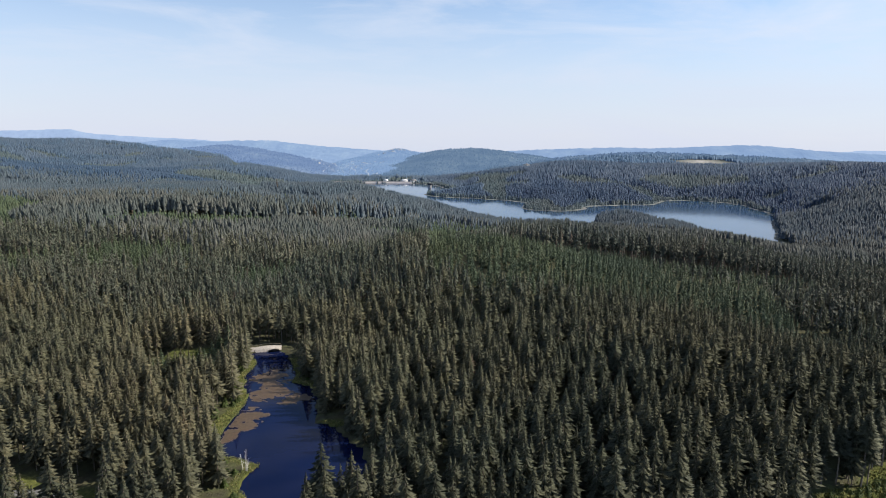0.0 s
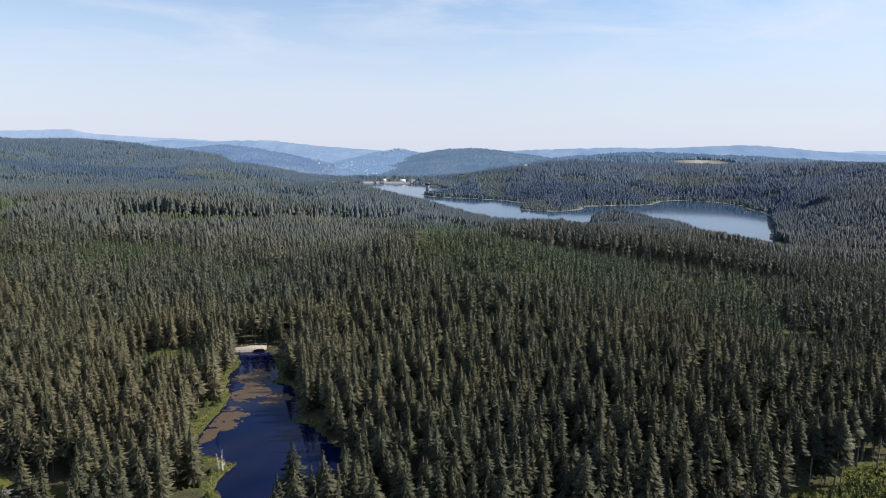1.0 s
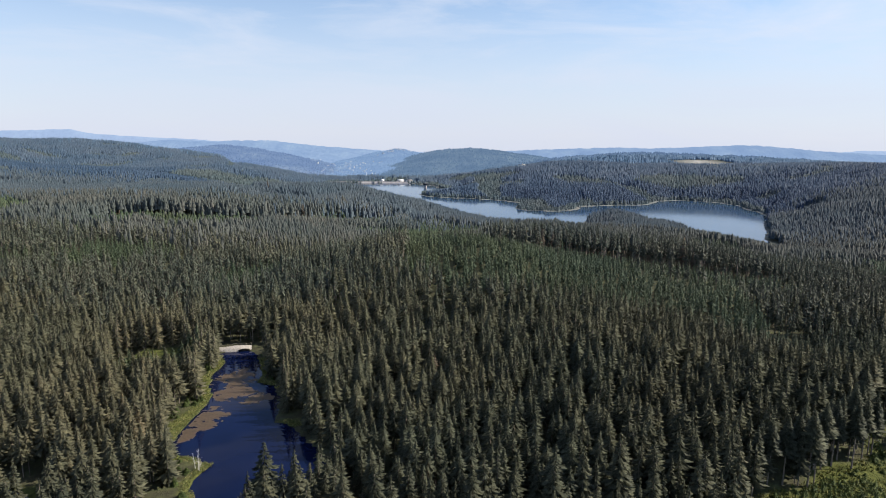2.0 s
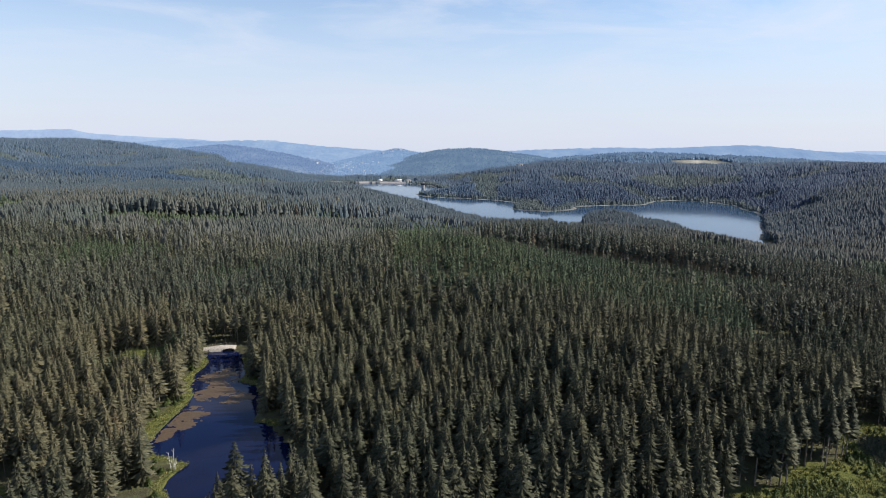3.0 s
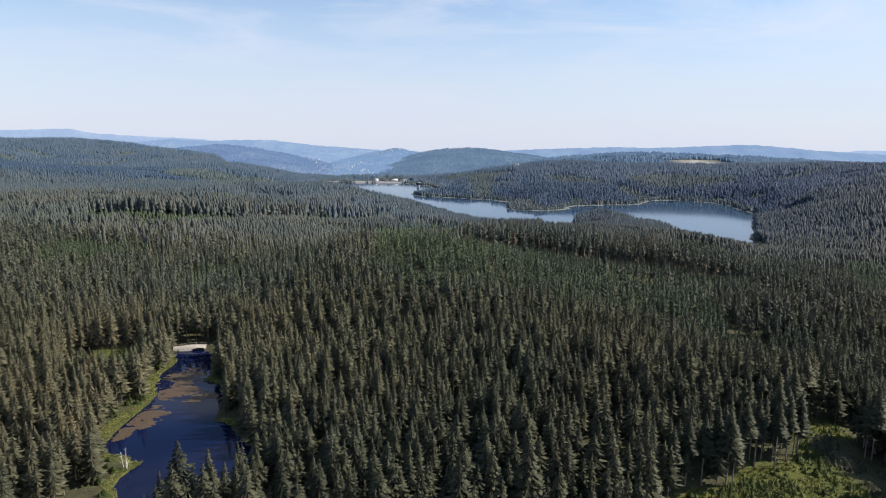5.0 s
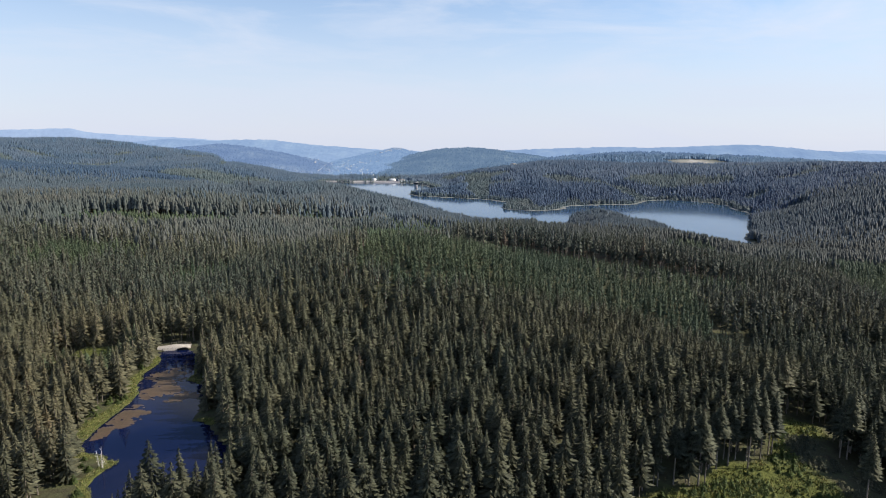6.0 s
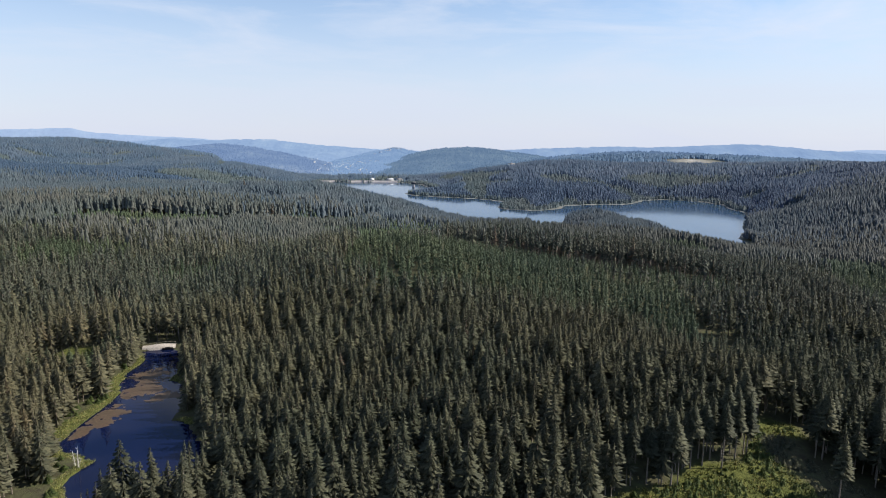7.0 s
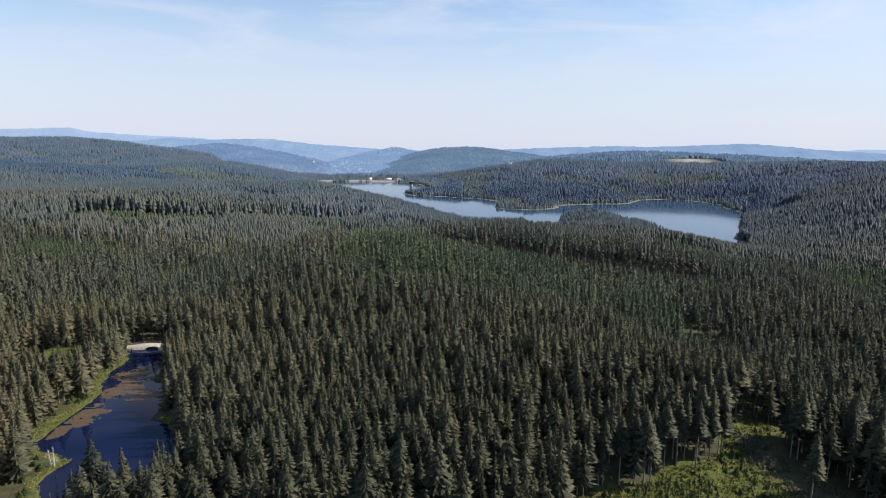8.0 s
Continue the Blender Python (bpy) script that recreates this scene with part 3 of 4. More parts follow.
def road_distance(x, y):
    best = np.full(np.shape(x), 1e9)
    for (ax, ay), (bx, by) in zip(ROAD, ROAD[1:]):
        dx, dy = bx - ax, by - ay
        u = np.clip(((x - ax) * dx + (y - ay) * dy) / (dx * dx + dy * dy), 0, 1)
        best = np.minimum(best, np.hypot(x - ax - u * dx, y - ay - u * dy))
    return best


# dark gaps in the canopy: x, y, half-depth
GAPS = [(-215, 652, 2), (-150, 668, 2), (-236, 422, 9), (-212, 438, 9), (-186, 478, 9), (-291, 556, 12), (200, 318, 9), (-149, 366, 7), (70, 250, 2.5), (120, 320, 2.5), (-60, 330, 3)]


def plant(name, y0, y1, step, seed, build, label, mat, base0=0.3, trunks=False, wide=0.19, blend=0.0, lead=None):
    """A wide stretch of forest; blend metres at either end are shared with its neighbours."""
    lead = blend if lead is None else lead
    x, y = scatter(y0 - lead, y1 + blend, step, seed)
    h, young, bare = stand(x, y)
    rng = np.random.RandomState(seed + 1)
    share = smooth(y0 - lead - 0.01, y0 + lead, y) * (1 - smooth(y1 - blend, y1 + blend + 0.01, y))
    thin = 0.05 + 0.22 * smooth(0.62, 0.8, value_noise(x, y, 17, 28)) * (y < 700)
    keep = ~bare & (rng.rand(len(x)) < share) & (rng.rand(len(x)) > thin)
    x, y, h, young = x[keep], y[keep], h[keep], young[keep]
    n = len(x)
    h = h * (0.76 + 0.32 * rng.rand(n) + 0.10 * rng.rand(n) ** 6 if y0 < 500 else 0.82 + 0.22 * rng.rand(n))
    r = (1.75 + wide * h * 0.50) * (0.8 + 0.4 * rng.rand(n)) * (step / 4.5) ** 0.7 * (1.0 if y0 < 345 else 0.88 if y0 < 540 else 0.92)
    base = base0 * (1 - young) * (0.7 + 0.5 * rng.rand(n)) + np.where(h > 18.5, 0.12 if trunks else 0, 0)
    base = np.where((pond_distance(x, y) < 9) | (np.hypot(x + 122, y - 288) < 26), base * 0.15, base)
    z = land(x, y)
    for kind, pick, m in (("", young < 0.5, mat), ("young_", young >= 0.5, YOUNG if y0 < 700 else HAZED_FARYOUNG if 1000 < y0 < 2000 else mat)):
        if not pick.any():
            continue
        # the western stands are older and paler than those in the east
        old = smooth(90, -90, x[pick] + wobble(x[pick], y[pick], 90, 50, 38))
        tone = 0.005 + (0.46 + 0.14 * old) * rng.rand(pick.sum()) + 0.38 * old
        # eastern tones are lowered again, painting the trees' shaded sides into the colour
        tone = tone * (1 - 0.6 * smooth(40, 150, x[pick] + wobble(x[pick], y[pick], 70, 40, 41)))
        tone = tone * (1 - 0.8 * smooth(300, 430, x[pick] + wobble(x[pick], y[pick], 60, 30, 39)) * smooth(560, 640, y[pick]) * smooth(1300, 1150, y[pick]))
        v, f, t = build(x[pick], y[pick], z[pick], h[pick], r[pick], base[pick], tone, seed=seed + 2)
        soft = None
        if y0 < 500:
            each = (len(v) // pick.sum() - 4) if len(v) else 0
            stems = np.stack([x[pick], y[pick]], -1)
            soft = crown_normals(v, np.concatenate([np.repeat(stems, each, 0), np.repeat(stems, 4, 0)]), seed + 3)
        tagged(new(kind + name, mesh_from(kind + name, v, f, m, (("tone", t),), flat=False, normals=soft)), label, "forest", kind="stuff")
        if trunks and not kind:
            pick = pick & (h > (15.0 if y0 < 500 else 19.0)) if y0 > 300 else pick
            v, f = trunk_soup(x[pick], y[pick], z[pick], h[pick], (0.012 if y0 < 300 else 0.017) * h[pick])
            tagged(new(name + "_trunks", mesh_from(name + "_trunks", v, f, BARK)), "straight grey-brown spruce trunks under dense crowns", "forest", kind="stuff")
    return x, y, z, h, r


from functools import partial

plant("south_forest", -140, 140, 7.0, 91, partial(tree_soup, whorls=5, twigs=5), "dense spruce forest under the flight path", SPRUCE, trunks=True)
SINGLE_Y = 157.0  # trees nearer than this stand as things of their own
plant("near_forest", SINGLE_Y, 255, 4.8, 101, partial(tree_soup, whorls=16, twigs=10), "dense dark green spruce forest round the pond", SPRUCE, trunks=True, blend=12, lead=0)
plant("slope_forest", 255, 345, 4.9, 105, partial(tree_soup, whorls=11, twigs=8), "dense dark green spruce forest behind the pond", SPRUCE, trunks=True, blend=45, lead=12)
# each farther band wears needles with more haze in their colour
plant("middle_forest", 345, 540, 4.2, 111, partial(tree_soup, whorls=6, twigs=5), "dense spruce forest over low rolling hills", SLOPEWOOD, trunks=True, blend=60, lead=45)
plant("hill_forest", 540, 760, 3.9, 113, partial(skirt_soup, skirts=3, sides=5), "dense spruce forest rising towards the ridge", HAZED_MIDWOOD, trunks=True, blend=90, lead=60)
plant("ridge_forest", 760, 1050, 4.1, 116, partial(skirt_soup, skirts=2, sides=5), "spruce forest on the ridge before the reservoir", HAZED_RIDGEWOOD, base0=0.2, trunks=True, blend=100, lead=90)
plant("lakeside_forest", 1050, 1450, 4.9, 121, partial(skirt_soup, skirts=2, sides=4), "spruce forest round the reservoir", HAZED_FARWOOD, base0=0.2, blend=120, lead=100)
plant("far_forest", 1450, 2050, 6.0, 131, partial(skirt_soup, skirts=1, sides=4), "spruce forest on the hills behind the reservoir", HAZED_HILLWOOD, base0=0.15, blend=200, lead=120)
plant("farthest_forest", 2050, 3250, 9.6, 141, partial(skirt_soup, skirts=1, sides=3), "far spruce forest on the hills", HAZED_FARTHESTWOOD, base0=0.15, lead=200)


# ---- single trees ----
def part(name, verts, faces, mat, parent, label="", attributes=(), flat=True):
    ob = new(name, mesh_from(name, np.asarray(verts, float), np.asarray(faces), mat, attributes, flat))
    ob.parent = parent
    return tagged(ob, label)


def tube(points, radii, sides=7):
    """A tapered, bent round stem along points, closed at the top."""
    v, f = [], []
    for (x, y, z), r in zip(points, radii):
        v += [(x + r * math.cos(a * 6.2832 / sides), y + r * math.sin(a * 6.2832 / sides), z) for a in range(sides)]
    for k in range(len(points) - 1):
        f += [(k * sides + a, k * sides + (a + 1) % sides, (k + 1) * sides + (a + 1) % sides, (k + 1) * sides + a) for a in range(sides)]
    return v, f


def fine_crown(h, r, base, whorls, boughs, seed):
    """One crown: each bough is a drooping middle blade with two side sprays."""
    rng = np.random.RandomState(seed)
    v, f = [], []
    for w in range(whorls):
        q0 = (w + 0.5) / whorls
        turn = rng.rand() * 6.28
        for b in range(boughs if q0 < 0.8 else max(5, boughs - 3)):
            q = min(0.985, max(0, q0 + (rng.rand() - 0.5) * 0.8 / whorls))
            a = turn + (b + (rng.rand() - 0.5) * 0.6) * 6.2832 / boughs
            reach = 1.12 * r * (1.03 - q) ** 0.92 * (0.55 + 0.65 * rng.rand()) + 0.12
            z = h * (base + (1 - base) * q)
            lift, droop = h * (1 - base) / whorls * 0.55, reach * (0.03 + 0.15 * rng.rand())
            for off, length, start in ((0, 1.0, 0.0), (-0.42, 0.62, 0.28), (0.42, 0.62, 0.28)):
                a2 = a + off * 0.9
                half = 0.20 if off else 0.26
                p = len(v)
                sx, sy = reach * start * math.cos(a), reach * start * math.sin(a)
                L = reach * length
                v += [(sx, sy, z + lift * (1 - start) - droop * start * 0.7),
                      (sx + L * 0.6 * math.cos(a2 - half), sy + L * 0.6 * math.sin(a2 - half), z - droop * (0.6 + start) - 0.10 * L),
                      (sx + L * math.cos(a2), sy + L * math.sin(a2), z - droop * (0.85 + start * 0.4)),
                      (sx + L * 0.6 * math.cos(a2 + half), sy + L * 0.6 * math.sin(a2 + half), z - droop * (0.6 + start) - 0.10 * L)]
                f += [(p, p + 1, p + 2), (p, p + 2, p + 3)]
    p = len(v)
    v += [(0.16, 0, h * 0.9), (-0.08, 0.14, h * 0.9), (-0.08, -0.14, h * 0.9), (0, 0, h)]
    f += [(p, p + 1, p + 3), (p + 1, p + 2, p + 3), (p + 2, p, p + 3)]
    return v, f


def spruce(name, h, r, base, seed, label, mat, group, whorls=15, boughs=8):
    top = new(name)
    rng = random.Random(seed)
    bend = rng.uniform(-0.15, 0.15)
    v, f = tube([(0, 0, -0.6), (bend * 0.3, 0, h * 0.25), (bend, 0.05, h * 0.55), (bend * 0.6, 0, h * 0.93)], [h * 0.0105, h * 0.0085, h * 0.006, h * 0.002])
    part("trunk", v, f, BARK, top, "grey-brown bark", flat=False)
    v, f = fine_crown(h, r, base, whorls, boughs, seed)
    v = np.array(v)
    crown = new("crown", mesh_from("crown", v, np.array(f), mat, flat=False, normals=crown_normals(v, np.zeros(2), seed)))
    crown.parent = top
    return tagged(top, label, "tree", group, "thing")


def at_ground(x, y, turn=0.0, size=1.0, wide=1.0):
    m = Matrix.Translation((x, y, float(land(np.array([x]), np.array([y]))[0]))) @ Matrix.Rotation(turn, 4, "Z")
    return m @ Matrix.Diagonal((size * wide, size * wide, size, 1))


def single_trees():
    x, y = scatter(140, SINGLE_Y, 4.9, 151)
    h, young, bare = stand(x, y)
    rng = np.random.RandomState(152)
    keep = ~bare & (rng.rand(len(x)) > 0.05)
    order = np.argsort(-y[keep])[:300]
    x, y, h = x[keep][order], y[keep][order], h[keep][order]
    protos = [spruce("spruce", 16.0, 2.75, base, 160 + k, "tall dark green spruce standing in dense forest", SPRUCE, "spruces in the near forest")
              for k, base in enumerate((0.24, 0.30, 0.22, 0.34, 0.27, 0.20))]
    for k in range(len(x)):
        size = h[k] * (0.74 + 0.36 * rng.rand()) / 16.0
        m = at_ground(x[k], y[k], rng.rand() * 6.28, size, 0.85 + 0.35 * rng.rand())
        if k < len(protos):
            protos[k].matrix_basis = m
        else:
            copy_thing(protos[k % len(protos)], m)


single_trees()

# dead and dying spruces: x, y, height
DEAD_SPRUCES = [(92, 488, 21), (101, 493, 17), (193, 462, 22), (199, 459, 17), (-238, 905, 20), (-148, 724, 22), (64, 268, 16), (-95, 205, 14), (-104, 214, 13), (12, 246, 15)]


def dead_spruces():
    mat = foliage("dead_spruce_twigs", (0.105, 0.078, 0.066), (0.135, 0.102, 0.086), (0.165, 0.128, 0.108), (0.19, 0.15, 0.13))
    protos = [spruce("dead_spruce", 18.0, 2.5, base, 200 + k, "dying spruce with thin reddish-grey twigs in the forest", mat, "dead spruces", 11, 6) for k, base in enumerate((0.18, 0.26))]
    rng = random.Random(9)
    for k, (x, y, h) in enumerate(DEAD_SPRUCES):
        m = at_ground(x, y, rng.uniform(0, 6.28), h / 18.0, rng.uniform(0.9, 1.2))
        if k < 2:
            protos[k].matrix_basis = m
        else:
            copy_thing(protos[k % 2], m)


dead_spruces()

# ---- the clearing ----
# tall trees left standing at the clearing's edge, with bare stems: x, y, height
EDGE_TREES = [(104, 165, 19), (109, 167, 20), (98, 164, 18), (114, 168, 21), (120.9, 167.5, 22), (123, 168, 20), (119, 171, 21), (129.6, 176, 20), (127, 175.5, 19), (134, 178, 21), (139.6, 177, 20), (137.5, 181, 22), (145.7, 182, 21), (143, 184, 22), (150.4, 184.5, 22), (148, 188, 21), (154, 196, 22), (153, 204, 22), (161, 214, 22), (168, 214, 21), (168.5, 165.5, 22), (176, 187, 24), (180, 192, 23), (184, 195, 23)] + [(189 + 3.6 * (k * 3 % 5), 146 + 2.4 * k, 22 + k % 3) for k in range(21)]


def clearing():
    label = "tall spruce with a bare lower trunk at the clearing's edge"
    protos = [spruce("spruce", 20.0, 2.6, base, 170 + k, label, SPRUCE, "spruces at the clearing", 25, 10) for k, base in enumerate((0.46, 0.52, 0.40))]
    rng = random.Random(5)
    for k, (x, y, h) in enumerate(EDGE_TREES):
        m = at_ground(x, y, rng.uniform(0, 6.28), h * 1.04 / 20.0, rng.uniform(0.9, 1.15))
        if k < 3:
            protos[k].matrix_basis = m
        else:
            copy_thing(protos[k % 3], m)
    # self-sown young spruces
    small = [spruce("young_spruce", 2.2, 1.15, 0.02, 180 + k, "small light green spruce sapling in the grassy clearing", SAPLING, "saplings in the clearing", 8, 7) for k in range(3)]
    n, tries = 0, 0
    while n < 175 and tries < 12000:
        tries += 1
        x, y = rng.uniform(90, 186), rng.uniform(138, 212)
        if outline_distance(CLEARING, np.array([x]), np.array([y]))[0] > -1.0 or value_noise(np.array([x]), np.array([y]), 8, 33)[0] < 0.48 or sunlit_part(np.array([x]), np.array([y]))[0] < rng.random():
            continue
        m = at_ground(x, y, rng.uniform(0, 6.28), rng.choice((0.4, 0.5, 0.6, 0.8, 1.0, 1.3)) * rng.uniform(0.8, 1.2), rng.uniform(0.9, 1.3))
        if n < 3:
            small[n].matrix_basis = m
        else:
            copy_thing(small[n % 3], m)
        n += 1


clearing()


def tuft_material(name, tint):
    m, nt, b = material(name, 0.85, 0.2)
    geo = nt.nodes.new("ShaderNodeNewGeometry")
    c = ramp(nt, geo.outputs["Random Per Island"], [(0.0, (0.05, 0.06, 0.016)), (0.45, (0.12, 0.128, 0.03)), (0.8, (0.20, 0.185, 0.05)), (1.0, (0.26, 0.20, 0.09))])
    nt.links.new(mix(nt, c, tint, 1.0, "MULTIPLY"), b.inputs["Base Color"])
    return m


GRASS = tuft_material("rough_grass", (1.0, 1.0, 1.0))
SEDGE = tuft_material("yellow_sedge", (1.30, 1.36, 1.75))


def grass_tufts(name, x, y, size, seed, label, mat):
    rng = np.random.RandomState(seed)
    n, k = len(x), 5
    z = land(x, y)
    a = rng.rand(n, k) * 6.28
    s = size * (0.5 + rng.rand(n, k))
    bx, by = x[:, None] + (rng.rand(n, k) - 0.5) * 0.8, y[:, None] + (rng.rand(n, k) - 0.5) * 0.8
    w = 0.22 * s
    tri = np.stack([np.stack([bx - w * np.sin(a), by + w * np.cos(a), np.repeat(z[:, None] - 0.08, k, 1)], -1),
                    np.stack([bx + w * np.sin(a), by - w * np.cos(a), np.repeat(z[:, None] - 0.08, k, 1)], -1),
                    np.stack([bx + 0.55 * s * np.cos(a), by + 0.55 * s * np.sin(a), z[:, None] + s * 0.8], -1)], -2)
    v = tri.reshape(-1, 3)
    f = np.arange(len(v)).reshape(-1, 3)
    tagged(new(name, mesh_from(name, v, f, mat)), label, "grass", kind="stuff")


def banks_and_grass():
    rng = np.random.RandomState(61)
    x, y = 86 + 104 * rng.rand(13000), 132 + 82 * rng.rand(13000)
    ok = (outline_distance(CLEARING, x, y) < 1) & (value_noise(x, y, 5, 62) > 0.35) & (sunlit_part(x, y) > 0.5)
    grass_tufts("clearing_grass", x[ok], y[ok], 0.6, 63, "rough tussocky grass in the sunlit clearing", GRASS)
    x, y = -100 + 85 * rng.rand(60000), 140 + 160 * rng.rand(60000)
    d = pond_distance(x, y)
    ok = (d > 0.1) & (d < 3.6) & (((x < -55) & (y < 285)) | (np.hypot((x + 58) / 1.8, y - 254) < 3.4) | (np.hypot((x + 41) / 1.8, y - 217) < 3.4))
    grass_tufts("bank_grass", x[ok], y[ok], 0.38, 64, "yellow-green sedge and grass along the pond's edge", SEDGE)


banks_and_grass()


def bank_bushes():
    """Light green young growth between the sedge and the forest."""
    rng = random.Random(44)
    small = [spruce("young_spruce", 3.0, 1.5, 0.02, 190 + k, "bushy light green young spruce beside the pond", SAPLING, "young spruces by the pond", 9, 8) for k in range(2)]
    n = 0
    while n < 95:
        x, y = rng.uniform(-105, -58), rng.uniform(150, 290)
        if not 3.2 < pond_distance(np.array([x]), np.array([y]))[0] < 8.0:
            continue
        m = at_ground(x, y, rng.uniform(0, 6.28), rng.uniform(0.5, 1.4), rng.uniform(0.9, 1.3))
        if n < 2:
            small[n].matrix_basis = m
        else:
            copy_thing(small[n % 2], m)
        n += 1
    for k in range(26):
        x, y = -119 + rng.gauss(0, 8), 274 + rng.gauss(0, 9)
        copy_thing(small[k % 2], at_ground(x, y, rng.uniform(0, 6.28), rng.uniform(0.6, 1.5), rng.uniform(0.9, 1.2)))


bank_bushes()


def scrub():
    rng = np.random.RandomState(81)
    x, y = 86 + 104 * rng.rand(9000), 132 + 82 * rng.rand(9000)
    lit = sunlit_part(x, y) > 0.45
    thick = value_noise(x, y, 7, 82) * 0.65 + value_noise(x, y, 2.5, 83) * 0.35
    inside = outline_distance(CLEARING, x, y) < -0.5
    # bushes outside the lit part get darker needles, shade put into colour
    for name, ok, mat, label in (("clearing_scrub", inside & lit & (thick > 0.53), SAPLING, "low green bushes and seedlings spread over the clearing"),
                                 ("shade_scrub", inside & ~lit & (thick > 0.40), SPRUCE, "low bushes and seedlings, coloured darker where the clearing is shaded")):
        px, py = x[ok], y[ok]
        n = len(px)
        h = 0.4 + 1.7 * rng.rand(n) ** 2
        v, f, t = tree_soup(px, py, land(px, py) - 0.1, h, 0.4 + 0.42 * h, np.zeros(n), 0.01 + rng.rand(n) * 0.98, 3, 6, 84)
        tagged(new(name, mesh_from(name, v, f, mat, (("tone", t),))), label, "shrubs", kind="stuff")


scrub()


# ---- the pond ----
def weed_mats():
    """Brown pondweed lying at the surface in ragged mats."""
    m, nt, b = material("brown_pondweed", 0.55, 0.3)
    c = ramp(nt, noise_out(nt, 0.9, 5, 0.7), [(0.3, (0.052, 0.036, 0.024)), (0.55, (0.105, 0.073, 0.047)), (0.8, (0.145, 0.105, 0.070))])
    nt.links.new(c, b.inputs["Base Color"])
    step = 0.45
    xs, ys = np.arange(-90, -40, step), np.arange(196, 282, step)
    x, y = np.meshgrid(xs, ys)
    body = np.full(x.shape, -1.0)
    for a, bb, rx, ry in ((-74, 258, 8, 12), (-70, 244, 8, 6), (-73, 222, 6.5, 9), (-76, 207, 3.5, 6), (-60, 240, 6, 5)):
        body = np.maximum(body, 1 - np.hypot((x - a) / rx, (y - bb) / ry))
    ragged = (value_noise(x, y * 1.6, 5, 71) - 0.5) * 1.3 + (value_noise(x, y * 1.6, 1.7, 72) - 0.5) * 0.8
    on = (body + ragged > 0.06) & (body > -0.25) & (pond_distance(x, y) < -0.6)
    j, i = np.nonzero(on)
    px, py = xs[i], ys[j]
    o = step * 0.52
    v = np.stack([np.stack([px + dx, py + dy, np.full(len(px), 0.015)], -1) for dx, dy in ((-o, -o), (o, -o), (o, o), (-o, o))], 1).reshape(-1, 3)
    tagged(new("pondweed", mesh_from("pondweed", v, np.arange(len(v)).reshape(-1, 4), m)), "ragged brown mats of pondweed floating on dark water", "weed", kind="stuff")


weed_mats()


def stone_material(name, a, b2, scale):
    m, nt, b = material(name, 0.85, 0.25)
    c = ramp(nt, noise_out(nt, scale, 6, 0.65), [(0.3, a), (0.7, b2)])
    nt.links.new(c, b.inputs["Base Color"])
    bump = node(nt, "ShaderNodeBump", Strength=0.4, Distance=0.05)
    nt.links.new(noise_out(nt, scale * 3, 5), bump.inputs["Height"])
    nt.links.new(bump.outputs["Normal"], b.inputs["Normal"])
    return m


PALE_STONE = stone_material("pale_weathered_stone", (0.28, 0.25, 0.22), (0.52, 0.47, 0.42), 1.4)
DARK = stone_material("sluice_shade_and_post_black", (0.01, 0.01, 0.01), (0.02, 0.02, 0.02), 2.0)
WOOD = bark_material("grey_timber", (0.20, 0.17, 0.14), (0.34, 0.30, 0.25), 3.0)


def box(cx, cy, cz, sx, sy, sz, turn=0.0, bevel=0.0):
    """Corners and faces of a box; with bevel, its top edges are chamfered."""
    c, s = math.cos(turn), math.sin(turn)
    v = []
    rings = [(-sz / 2, 0), (sz / 2 - bevel, 0), (sz / 2, bevel)] if bevel else [(-sz / 2, 0), (sz / 2, 0)]
    for z, inset in rings:
        for x, y in ((-1, -1), (1, -1), (1, 1), (-1, 1)):
            x, y = x * (sx / 2 - inset), y * (sy / 2 - inset)
            v.append((cx + x * c - y * s, cy + x * s + y * c, cz + z))
    f = [(3, 2, 1, 0)]
    for k in range(len(rings) - 1):
        f += [(k * 4 + a, k * 4 + (a + 1) % 4, k * 4 + 4 + (a + 1) % 4, k * 4 + 4 + a) for a in range(4)]
    t = (len(rings) - 1) * 4
    return v, f + [(t, t + 1, t + 2, t + 3)]


